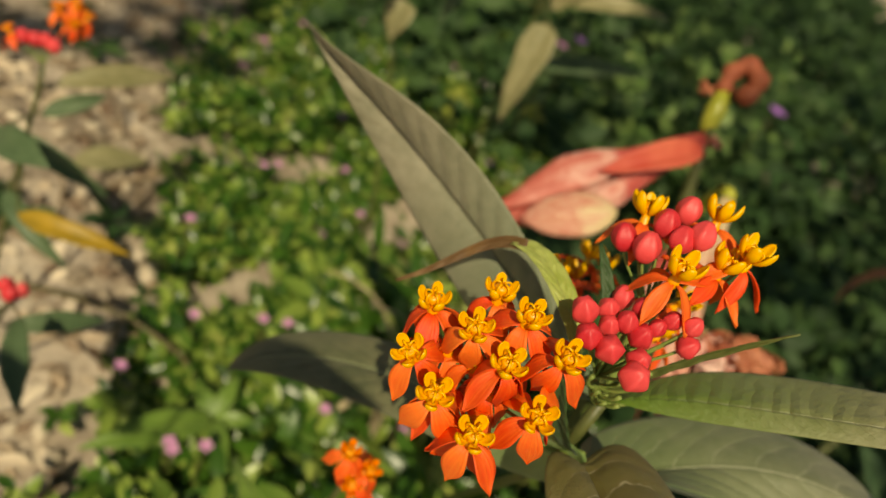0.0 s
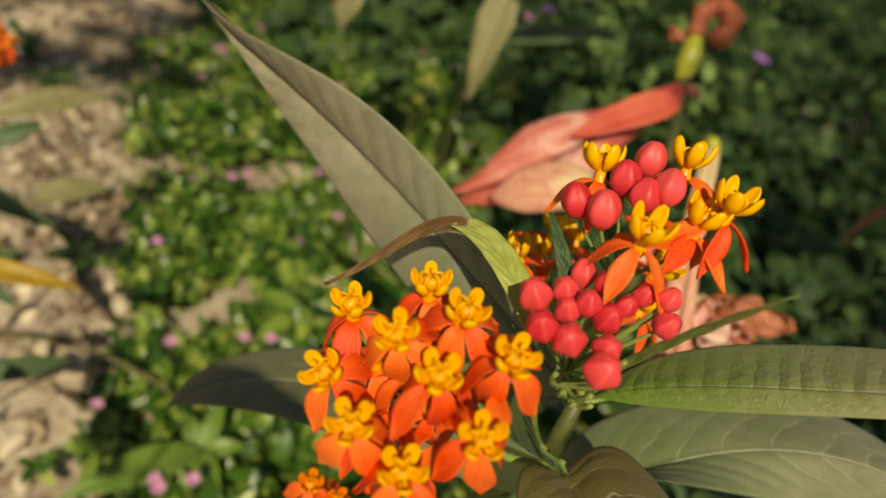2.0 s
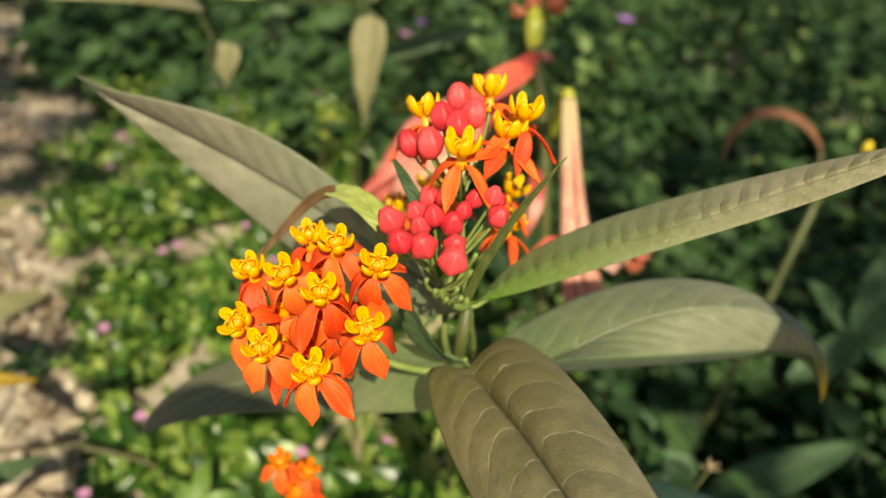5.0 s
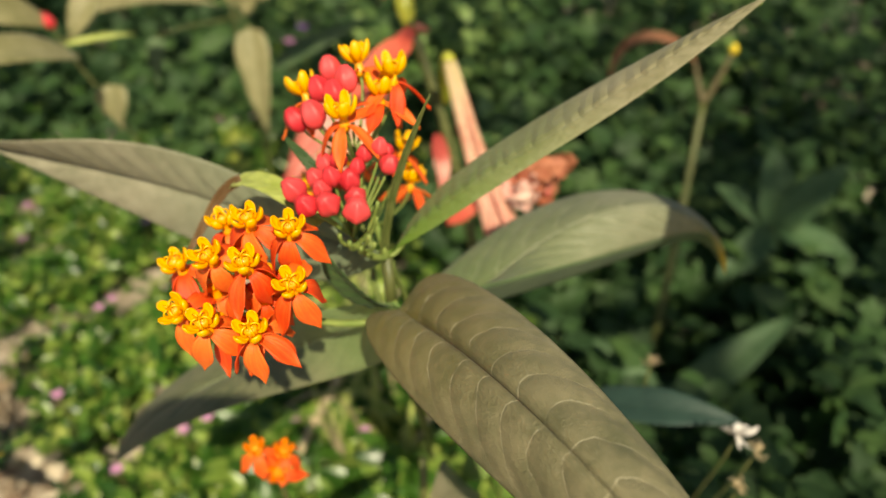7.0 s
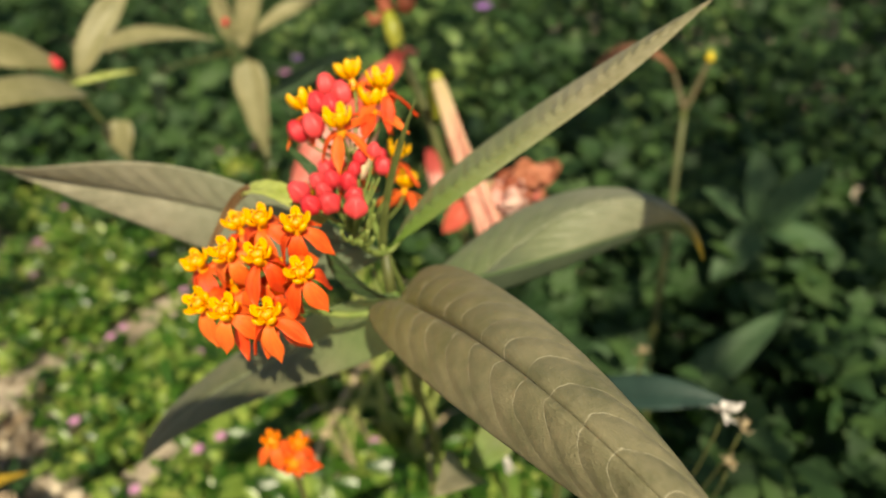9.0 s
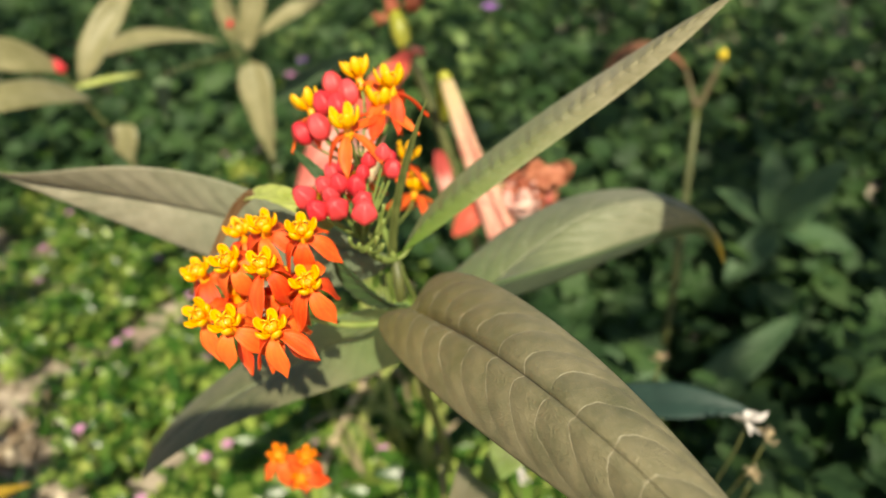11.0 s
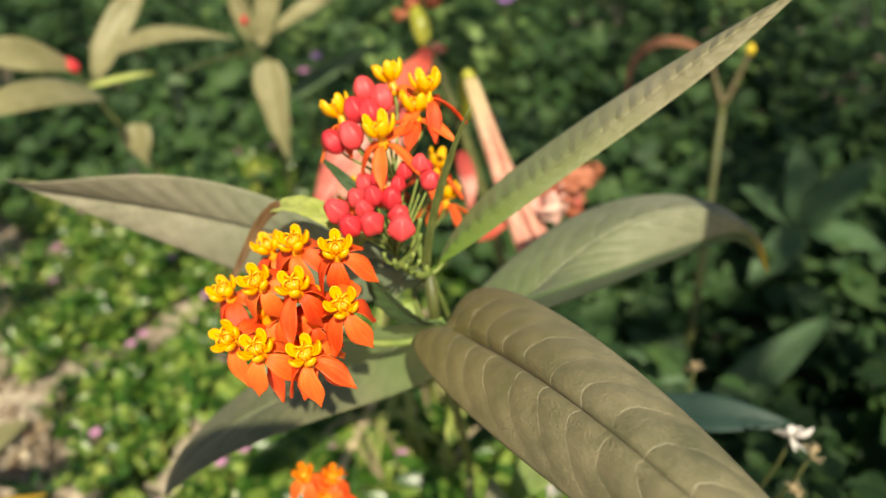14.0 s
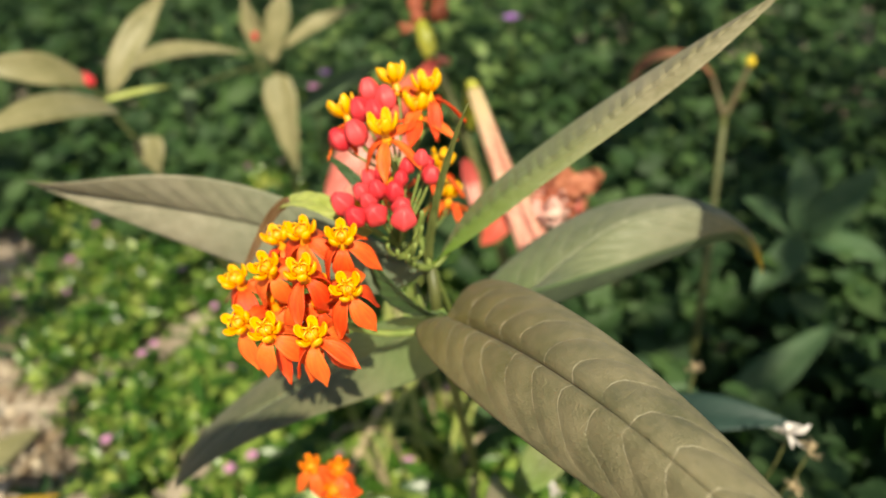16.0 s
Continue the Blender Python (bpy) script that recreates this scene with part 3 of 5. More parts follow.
lofted_leaf(plant, "leaf_grey", [(0.1027, 0.1046, 0.3783), (0.0734, 0.1472, 0.3775), (0.0477, 0.1853, 0.3809), (0.0191, 0.2088, 0.3811), (-0.0042, 0.2274, 0.3891)],
            [(0.1026, 0.1044, 0.3779), (0.0794, 0.1204, 0.3513), (0.0702, 0.1548, 0.3579), (0.0359, 0.1887, 0.3674), (-0.0042, 0.2274, 0.3891)],
            [(0.1027, 0.1047, 0.3779), (0.0730, 0.1609, 0.3931), (0.0475, 0.1813, 0.4076), (0.0160, 0.1862, 0.3946), (-0.0042, 0.2272, 0.3893)], "long greyish olive leaf folded along its midrib", nu=130, nv=31, veins=17, slope=0.08, pucker=0.00040, bulge=0.05, groove=0.0012)
lofted_leaf(plant, "leaf_green", [(0.1034, 0.1046, 0.3780), (0.1210, 0.1004, 0.4043), (0.1475, 0.0809, 0.4150), (0.1722, 0.0821, 0.4354), (0.1932, 0.0665, 0.4520)],
            [(0.1040, 0.1036, 0.3780), (0.1207, 0.1183, 0.3898), (0.1357, 0.1140, 0.3975), (0.1615, 0.0966, 0.4236), (0.1930, 0.0668, 0.4525)],
            [(0.1029, 0.1055, 0.3790), (0.1188, 0.0888, 0.3948), (0.1325, 0.0882, 0.4112), (0.1592, 0.0754, 0.4195), (0.1930, 0.0667, 0.4523)], "long narrow green leaf with puckered veins", veins=26, slope=0.04, pucker=0.00014, bulge=0.03, inner=0.26, nu=180, nv=41)
arch = lofted_leaf(plant, "leaf_arch", [(0.0983, 0.0896, 0.3720), (0.1321, 0.1020, 0.3291), (0.1523, 0.1231, 0.3476), (0.1854, 0.1135, 0.3829), (0.2292, 0.0887, 0.3820), (0.2472, 0.0875, 0.3272)],
            [(0.0976, 0.0904, 0.3718), (0.1237, 0.1293, 0.3241), (0.1660, 0.1507, 0.3501), (0.2093, 0.1384, 0.3796), (0.2476, 0.0926, 0.3658), (0.2474, 0.0877, 0.3272)],
            [(0.0981, 0.0895, 0.3714), (0.1530, 0.1050, 0.3516), (0.2006, 0.0944, 0.3516), (0.2301, 0.0889, 0.3593), (0.2390, 0.0998, 0.3546), (0.2470, 0.0873, 0.3272)], "broad arching olive leaf with a yellowed drooping tip", nu=110, veins=14, slope=0.2, pucker=0.0003, bulge=0.03)
bm = bmesh.new()
turned = [(0.0981, 0.0895, 0.3714), (0.1530, 0.1050, 0.3516), (0.2006, 0.0944, 0.3516), (0.2301, 0.0889, 0.3593), (0.2390, 0.0998, 0.3546), (0.2470, 0.0873, 0.3272)]
sheet(bm, [[Vector(p) + Vector((0.002, 0.014, -0.022)) * (k / 6) ** 0.8 * math.sin(math.pi * min(1, (i / 39) ** 0.58 * 1.02)) for k in range(7)] for i, p in enumerate(bezier(turned, 40))], 0.0003)
part("leaf_margin", bm, "leaf_moss", arch, "dark margin turned down")
lofted_leaf(plant, "leaf_olive", [(0.0984, 0.0894, 0.3712), (0.1003, 0.0621, 0.3831), (0.0953, 0.0348, 0.3962), (0.0942, 0.0083, 0.4045), (0.0971, -0.0203, 0.4015), (0.1002, -0.0500, 0.3902)],
            [(0.0990, 0.0883, 0.3708), (0.0853, 0.0984, 0.3704), (0.0814, 0.0855, 0.3732), (0.0811, 0.0495, 0.3741), (0.0932, 0.0039, 0.3829), (0.1004, -0.0498, 0.3903)],
            [(0.0989, 0.0895, 0.3700), (0.1171, 0.1077, 0.3639), (0.1162, 0.1024, 0.3782), (0.1152, 0.0664, 0.3947), (0.1181, 0.0117, 0.4021), (0.1005, -0.0502, 0.3903)], "broad brownish olive leaf with pale veins", nu=160, nv=49, veins=15, slope=0.17, bend=1.7, pucker=0.00036, bulge=0.11, groove=0.0017, trough=0.065)
lofted_leaf(plant, "leaf_dusk", [(0.0987, 0.0900, 0.3725), (0.0975, 0.1190, 0.3380), (0.0720, 0.1420, 0.3170), (0.0310, 0.1620, 0.3060), (0.0086, 0.1464, 0.2890)],
            [(0.0986, 0.0903, 0.3727), (0.0808, 0.1488, 0.3359), (0.0470, 0.1759, 0.2992), (0.0133, 0.1768, 0.2842), (0.0087, 0.1465, 0.2887)],
            [(0.0989, 0.0898, 0.3724), (0.1196, 0.0934, 0.3383), (0.0942, 0.1073, 0.3239), (0.0462, 0.1362, 0.3206), (0.0086, 0.1463, 0.2893)], "drooping dark olive leaf below the flowers", veins=15, slope=0.2, bulge=0.05)
CURL_SIDE = (0.62, 0.55, 0.35)
CURL = [(0.0860, 0.0980, 0.3930), (0.0760, 0.1130, 0.4100), (0.0690, 0.1400, 0.4070), (0.0640, 0.1400, 0.3920), (0.0560, 0.1330, 0.3830), (0.0439, 0.1330, 0.3714)]
ribbon(plant, "leaf", "leaf_pale", CURL, 0.0064, CURL_SIDE, 0.10, 0.54, "small pale green curled leaf", 0.3, shape=lambda f: 0.35 + 0.65 * math.sin(math.pi * min(1, 0.15 + f * 0.75)))
ribbon(plant, "leaf_tip", "leaf_brown", CURL, 0.0034, None, 0.48, 1.0, "withered brown leaf tip rolled up", 0.6, shape=lambda f: 1.0 - 0.75 * f ** 1.5)
ribbon(plant, "bract", "leaf_bract", [(0.1021, 0.1058, 0.3783), (0.1020, 0.1022, 0.3981), (0.1033, 0.0940, 0.4171), (0.1074, 0.0860, 0.4363)], 0.0034, None, label="narrow dark green pointed bract", fold=0.9, shape=lambda f: max(0.05, 0.75 - 0.1 * f - 0.6 * f**4))
ribbon(plant, "bract", "leaf_small", [(0.0905, 0.1040, 0.3985), (0.0863, 0.1100, 0.4100), (0.0835, 0.1170, 0.4130), (0.0820, 0.1220, 0.4150)], 0.0034, (0.7, 0.2, 0.6), fold=0.3)
ribbon(plant, "leaf", "leaf_small", [(0.0975, 0.0930, 0.3700), (0.0900, 0.0920, 0.3740), (0.0840, 0.0960, 0.3830), (0.0810, 0.0960, 0.3930)], 0.0085, (0.5, -0.7, 0.4), label="small dark green side leaf", fold=0.35)
stalk(plant, "side_shoot", [(0.1040, 0.1045, 0.3760), (0.1060, 0.1070, 0.3680), (0.1110, 0.1110, 0.3580), (0.1147, 0.1150, 0.3450)], 0.0009, 0.0010, "stem_pale", 10)
# flower heads
umbel(plant, (0.0665, 0.0985, 0.3780),
      [(0.0454, 0.1047, 0.3973), (0.0516, 0.0920, 0.4058), (0.0589, 0.1062, 0.4049), (0.0581, 0.0837, 0.4072), (0.0700, 0.0858, 0.4116), (0.0417, 0.0913, 0.3935), (0.0460, 0.0788, 0.3979), (0.0547, 0.0720, 0.3972), (0.0660, 0.0753, 0.4038), (0.0630, 0.0956, 0.4104)], [], (-0.20, -0.10, 1.0), 0.97, fan=0.35, long=1.05)
umbel(plant, (0.0665, 0.0985, 0.3780), [(0.0515, 0.0975, 0.3925), (0.0570, 0.0925, 0.3950), (0.0505, 0.0865, 0.3905), (0.0610, 0.0850, 0.3950), (0.0645, 0.0905, 0.3975), (0.0575, 0.0785, 0.3915)], [], (-0.10, -0.05, 1.0), 0.95, None, fan=0.5, long=1.05)
stalk(plant, "peduncle", [(0.0990, 0.0950, 0.3640), (0.0900, 0.0970, 0.3610), (0.0780, 0.0985, 0.3660), (0.0665, 0.0985, 0.3780)], 0.0012, 0.0009, "stem_pale", 14)
umbel(plant, (0.0910, 0.1000, 0.3925), [],
      [((0.0768, 0.1020, 0.4108), 0.90), ((0.0777, 0.0960, 0.4092), 0.88), ((0.0837, 0.1050, 0.4107), 0.74), ((0.0883, 0.1098, 0.4112), 0.74), ((0.0864, 0.1003, 0.4127), 0.72), ((0.0836, 0.1005, 0.4097), 0.74), ((0.0825, 0.0937, 0.4094), 0.94), ((0.0908, 0.0988, 0.4112), 0.84), ((0.0878, 0.0877, 0.4094), 0.98),
       ((0.0897, 0.0925, 0.4098), 0.80), ((0.1012, 0.0969, 0.4140), 0.74), ((0.0998, 0.0990, 0.4185), 0.62), ((0.0962, 0.1010, 0.4165), 0.62), ((0.0934, 0.0998, 0.4140), 0.58), ((0.0900, 0.1040, 0.4150), 0.66), ((0.1030, 0.1020, 0.4150), 0.56)], (-0.1, -0.15, 0.5), droop=0.004)
for tip in ((0.0862, 0.0905, 0.3985), (0.0888, 0.0892, 0.3968), (0.0915, 0.0900, 0.3990), (0.0945, 0.0912, 0.4030), (0.0850, 0.0940, 0.3990), (0.0930, 0.0900, 0.3960), (0.0960, 0.0935, 0.4060)):
    stalk(plant, "young_pedicel", [(0.0910, 0.1000, 0.3915), (0.0912, 0.0950, 0.3915), (tip[0], tip[1] + 0.002, tip[2] - 0.006), tip], 0.0005, 0.0006, "stem_pale", 9, "", 6)
stalk(plant, "peduncle", [NODE, (0.0985, 0.1010, 0.3810), (0.0930, 0.0995, 0.3850), (0.0910, 0.1000, 0.3925)], 0.0012, 0.0010, "stem_pale", 12)
umbel(plant, (0.0990, 0.1140, 0.4060), [(0.0904, 0.1285, 0.4250), (0.1062, 0.1265, 0.4318), (0.0933, 0.1072, 0.4262), (0.1072, 0.1138, 0.4270), (0.1110, 0.1140, 0.4318)],
      [((0.0852, 0.1210, 0.4200), 0.88), ((0.0884, 0.1158, 0.4230), 0.95), ((0.0931, 0.1226, 0.4266), 0.90), ((0.0957, 0.1175, 0.4272), 0.90), ((0.0977, 0.1255, 0.4304), 0.88), ((0.0992, 0.1172, 0.4303), 0.88)], (-0.12, 0.35, 0.9), 0.97, 1, fan=0.5)
stalk(plant, "peduncle", [NODE, (0.1020, 0.1080, 0.3870), (0.1000, 0.1120, 0.3950), (0.0990, 0.1140, 0.4060)], 0.0012, 0.0010, "stem_pale", 12)
umbel(plant, (0.1110, 0.1370, 0.3640), [(0.0915, 0.1450, 0.3835), (0.1080, 0.1630, 0.3800), (0.1010, 0.1520, 0.3790), (0.1149, 0.1620, 0.3790), (0.1236, 0.1330, 0.3970), (0.1255, 0.1320, 0.3850)], [], (-0.1, 0.1, 0.5), 0.93, 1)
stalk(plant, "peduncle", [(0.1000, 0.1000, 0.3620), (0.1020, 0.1150, 0.3500), (0.1080, 0.1300, 0.3550), (0.1110, 0.1370, 0.3640)], 0.0012, 0.0009, "stem_pale", 12)
settle(plant)


# ---- other milkweeds ----
def milkweed(label, stem, leaves, heads, material="stem_brown", r=0.002, group="milkweeds behind"):
    ob = thing("milkweed_plant", label, "flowering plant", stem[0], group)
    stalk(ob, "stem", stem, r, r * 0.6, material, 20)
    line = bezier(stem, 40)
    for base, tip, width, mat, sag in leaves:
        wry = rng.uniform(-0.9, 0.9)
        part("leaf", blade(bmesh.new(), base, tip, width, sag, (-0.25, -0.6, 0.75), rng.uniform(0.1, 0.4), 18, 9, twist=wry, peak=0.24 if tip[2] < base[2] - 0.02 else 0.4), mat, ob)
        near = min((Vector(p) for p in line), key=lambda p: (p - Vector(base)).length)
        if (near - Vector(base)).length > 0.004:
            stalk(ob, "leaf_stalk", [near, near.lerp(Vector(base), 0.6) + Vector((0, 0, 0.004)), base], r * 0.5, r * 0.3, material, 8, "", 6)
    for root, flowers, buds in heads:
        umbel(ob, root, flowers, buds, (0, 0, 0.6), 0.95, 2)
    settle(ob)
    return ob


milkweed("low milkweed shoot with a few orange flowers", [(0.075, 0.150, 0.0), (0.070, 0.148, 0.10), (0.066, 0.132, 0.22), (0.0600, 0.1200, 0.2840)],
         [((0.068, 0.145, 0.17), (0.125, 0.118, 0.215), 0.014, "leaf_fresh", 0.1), ((0.068, 0.145, 0.15), (0.03, 0.20, 0.13), 0.014, "leaf_fresh", 0.1)],
         [((0.0600, 0.1200, 0.2850), [(0.0545, 0.1175, 0.3030), (0.0635, 0.1150, 0.2985), (0.0595, 0.1120, 0.2920)], [])], "stem")
milkweed("milkweed with orange flowers and red buds beside bare soil", [(-0.165, 0.330, 0.0), (-0.160, 0.335, 0.10), (-0.146, 0.358, 0.180), (-0.1440, 0.3670, 0.2260)],
         [((-0.152, 0.325, 0.20), (-0.1104, 0.2950, 0.2146), 0.020, "leaf_moss", 0.1), ((-0.146, 0.345, 0.185), (-0.0928, 0.3469, 0.1544), 0.014, "leaf_moss", 0.1), ((-0.1417, 0.3769, 0.2063), (-0.0808, 0.4227, 0.2099), 0.016, "leaf_tan", 0.08),
          ((-0.1425, 0.3634, 0.1903), (-0.1125, 0.3858, 0.2048), 0.012, "leaf_moss", 0.05), ((-0.1213, 0.2815, 0.1871), (-0.0568, 0.2731, 0.1882), 0.013, "leaf_yellow", 0.15), ((-0.15, 0.33, 0.15), (-0.1, 0.30, 0.13), 0.016, "leaf_moss", 0.1),
          ((-0.148, 0.345, 0.17), (-0.215, 0.36, 0.19), 0.018, "leaf_moss", 0.1)],
         [((-0.1440, 0.3670, 0.2270), [(-0.1640, 0.3680, 0.2420)], [((-0.1560, 0.3690, 0.2400), 1.2), ((-0.1500, 0.3700, 0.2400), 1.2), ((-0.1450, 0.3720, 0.2400), 1.2), ((-0.1400, 0.3710, 0.2390), 1.2)]),
          ((-0.1400, 0.3950, 0.2280), [(-0.1500, 0.4010, 0.2470), (-0.1420, 0.4080, 0.2480), (-0.1340, 0.4050, 0.2450), (-0.1380, 0.3950, 0.2430), (-0.1450, 0.4150, 0.2500)], [])], "stem", 0.0022)
milkweed("leaning milkweed with red buds over bare soil", [(-0.175, 0.260, 0.0), (-0.150, 0.262, 0.06), (-0.125, 0.262, 0.10), (-0.1160, 0.2580, 0.1380)],
         [((-0.1052, 0.2477, 0.1421), (-0.0825, 0.1927, 0.1387), 0.015, "leaf_moss", 0.05), ((-0.118, 0.258, 0.13), (-0.145, 0.215, 0.145), 0.016, "leaf_tan", 0.1), ((-0.12, 0.26, 0.11), (-0.07, 0.29, 0.10), 0.014, "leaf_moss", 0.1)],
         [((-0.1160, 0.2580, 0.1390), [], [((-0.1135, 0.2553, 0.1500), 1.3), ((-0.1180, 0.2600, 0.1510), 1.3), ((-0.1100, 0.2600, 0.1490), 1.2)])], "stem_brown", 0.002)
milkweed("tall milkweed with pale olive leaves and red buds", [(0.110, 0.480, 0.0), (0.100, 0.500, 0.12), (0.0691, 0.5207, 0.2413), (0.0333, 0.5303, 0.3196)],
         [((0.0400, 0.5310, 0.3220), (0.1060, 0.5619, 0.3860), 0.022, "leaf_tan", 0.08), ((0.0600, 0.5361, 0.3400), (0.1422, 0.4751, 0.3486), 0.021, "leaf_tan", 0.12), ((0.0300, 0.5330, 0.3350), (-0.0450, 0.5208, 0.3650), 0.024, "leaf_tan", 0.12),
          ((0.0420, 0.4900, 0.3220), (-0.0450, 0.4303, 0.3450), 0.026, "leaf_tan", 0.12), ((0.0333, 0.5303, 0.3196), (0.0860, 0.5200, 0.3230), 0.006, "leaf_pale", 0.05), ((0.0568, 0.5183, 0.2880), (0.0567, 0.5064, 0.2530), 0.026, "leaf_tan", 0.05)],
         [((0.0310, 0.5330, 0.3270), [], [((0.0273, 0.5358, 0.3386), 1.3), ((0.0300, 0.5310, 0.3370), 1.2)])], "stem", 0.0022)
milkweed("milkweed top with upright pale leaves", [(0.190, 0.560, 0.0), (0.186, 0.570, 0.12), (0.178, 0.575, 0.24), (0.1727, 0.5779, 0.3224)],
         [((0.1760, 0.5779, 0.3150), (0.1736, 0.5870, 0.3750), 0.018, "leaf_tan", 0.05), ((0.1830, 0.5740, 0.3080), (0.2120, 0.5766, 0.3750), 0.022, "leaf_tan", 0.05), ((0.1950, 0.5711, 0.3200), (0.2750, 0.5557, 0.3478), 0.016, "leaf_tan", 0.1),
          ((0.1796, 0.5489, 0.3060), (0.1737, 0.5171, 0.2180), 0.030, "leaf_tan", 0.04), ((0.2184, 0.6421, 0.2270), (0.3235, 0.6205, 0.2707), 0.020, "leaf_moss", 0.08), ((0.1051, 0.5729, 0.3020), (0.0960, 0.5650, 0.2600), 0.015, "leaf_moss", 0.05)],
         [((0.1727, 0.5779, 0.3230), [], [((0.1740, 0.5770, 0.3340), 0.9)])], "stem", 0.0022)


# unseen shoot, added so its first leaf shades the arching leaf's tip
milkweed("unseen tall milkweed shoot with broad olive leaves, added behind the viewer to shade the arching leaf", [(0.440, -0.160, 0.0), (0.420, -0.170, 0.25), (0.330, -0.170, 0.50), (0.220, -0.165, 0.650)],
         [((0.176, -0.176, 0.627), (0.168, -0.078, 0.605), 0.060, "leaf_tan", 0.04), ((0.240, -0.168, 0.630), (0.330, -0.220, 0.660), 0.028, "leaf_tan", 0.08), ((0.300, -0.172, 0.560), (0.390, -0.120, 0.560), 0.028, "leaf_tan", 0.08)], [], "stem", 0.0024)

# second unseen shoot, added to cast a shadow strip on the drooping dusky leaf
milkweed("unseen milkweed shoot with narrow olive leaves, added behind the viewer to shade the drooping leaf", [(-0.200, -0.300, 0.0), (-0.200, -0.300, 0.30), (-0.160, -0.220, 0.55), (-0.101, -0.109, 0.609)],
         [((-0.084, -0.100, 0.591), (-0.012, -0.127, 0.625), 0.030, "leaf_tan", 0.03), ((-0.150, -0.190, 0.580), (-0.220, -0.150, 0.600), 0.024, "leaf_tan", 0.08)], [], "stem", 0.0024)


# ---- wilted lily ----
def crumpled(bm, at, size, seed, stretch=(1, 1, 1)):
    """A shrivelled, folded clump of petal."""
    r = random.Random(seed)
    for k in range(6):
        a = Vector((r.uniform(-1, 1), r.uniform(-1, 1), r.uniform(-0.6, 1))).normalized()
        side = a.orthogonal().normalized()
        nrm = a.cross(side)
        grid = []
        for i in range(9):
            f = i / 8
            c = Vector(at) + Vector([q * s for q, s in zip(a * (size * f) + nrm * (size * 0.7 * math.sin(f * 2.6 + k)), stretch)])
            w = size * 0.45 * math.sin(math.pi * (0.1 + 0.85 * f)) ** 0.6
            grid.append([c + side * (w * t) + nrm * (w * 0.45 * math.sin(t * 4 + f * 7 + k) + 0.3 * w * noise.noise(c * 90 + Vector((t, k, 0)))) for t in np.linspace(-1, 1, 9)])
        sheet(bm, grid, 0.0006)
    return bm


lily = thing("wilted_lily", "wilted coral pink trumpet lily drooping from a green stalk", "flowering plant", (0.2650, 0.2700, 0.0))
stalk(lily, "stem", [(0.265, 0.270, -0.01), (0.262, 0.262, 0.12), (0.2480, 0.2700, 0.25), (0.2340, 0.3120, 0.3280), (0.2300, 0.3330, 0.3560), (0.2287, 0.3382, 0.3660)], 0.0050, 0.0034, "stem", 24, "pale green flower stalk")
part("ovary", tube(bmesh.new(), [(0.2285, 0.3375, 0.3610), (0.2287, 0.3400, 0.3680), (0.2288, 0.3440, 0.3750), (0.2290, 0.3500, 0.3830)], 0.0058, 0.0045, 12, 12, lambda f: 0.45 + 0.75 * math.sin(math.pi * (0.08 + 0.8 * f))), "ovary", lily, "swollen yellow green ovary")
part("withered_flower", tube(bmesh.new(), [(0.2290, 0.3490, 0.3820), (0.2260, 0.3640, 0.3960), (0.2420, 0.3640, 0.4080), (0.2520, 0.3500, 0.3980), (0.2470, 0.3470, 0.3830), (0.2380, 0.3520, 0.3850)], 0.0046, 0.0062, 26, 12, lambda f: 1 + 0.22 * math.sin(f * 30)), "lily_curl", lily, "curled brown withered flower")


def trumpet(name, material, path, radii, label, flare=0.0, seed=0, squash=0.6):
    """A limp flower tube: a hollow body along a path, creased lengthwise, ragged at its mouth."""
    n, sides = 30, 28
    p = bezier(path, n)
    grid = []
    for i in range(n):
        way = Vector(p[min(i + 1, n - 1)] - p[max(i - 1, 0)]).normalized()
        a = Vector((-0.25, -0.65, 0.7))
        a = (a - way * a.dot(way)).normalized()
        b = way.cross(a)
        f = i / (n - 1)
        r = np.interp(f, np.linspace(0, 1, len(radii)), radii)
        row = []
        for k in range(sides + 1):
            q = 2 * math.pi * k / sides * 0.98
            crease = 1 + 0.10 * math.sin(3 * q + seed + 4 * f) * min(1, 2 * f) + 0.05 * math.sin(7 * q + seed * 2 - 5 * f) + 0.12 * noise.noise(Vector((math.cos(q) * 1.5, math.sin(q) * 1.5, f * 4 + seed)))
            ragged = way * (flare * max(0, f - 0.72) * (0.5 + 0.5 * math.sin(3 * q + seed)) * 1.5)
            row.append(Vector(p[i]) + (a * math.cos(q) * squash + b * math.sin(q)) * (r * crease) + ragged)
        grid.append(row)
    return part(name, sheet(bmesh.new(), grid, 0.0006), material, lily, label)


trumpet("limp_flower", "lily_pink", [(0.2290, 0.3330, 0.3600), (0.2080, 0.3120, 0.3600), (0.1780, 0.2950, 0.3420), (0.1500, 0.2780, 0.3180), (0.1200, 0.2760, 0.3030)], (0.0035, 0.0056, 0.0078, 0.0105, 0.0165, 0.0185, 0.0130, 0.0040), "limp salmon pink flower hanging sideways", 0.02, 1, 0.4)
trumpet("hanging_flower", "lily_cream", [(0.2190, 0.2680, 0.3620), (0.2140, 0.2430, 0.3400), (0.2120, 0.2200, 0.3150), (0.2100, 0.2000, 0.3000), (0.2080, 0.1860, 0.2900)], (0.0036, 0.0042, 0.0052, 0.0066, 0.0082, 0.0105), "wilted cream and pink flower tube hanging down", 0.03, 2, 0.7)
part("shrivelled_petals", crumpled(bmesh.new(), (0.2450, 0.2020, 0.3170), 0.0150, 3), "lily_dry", lily, "shrivelled reddish brown petals")
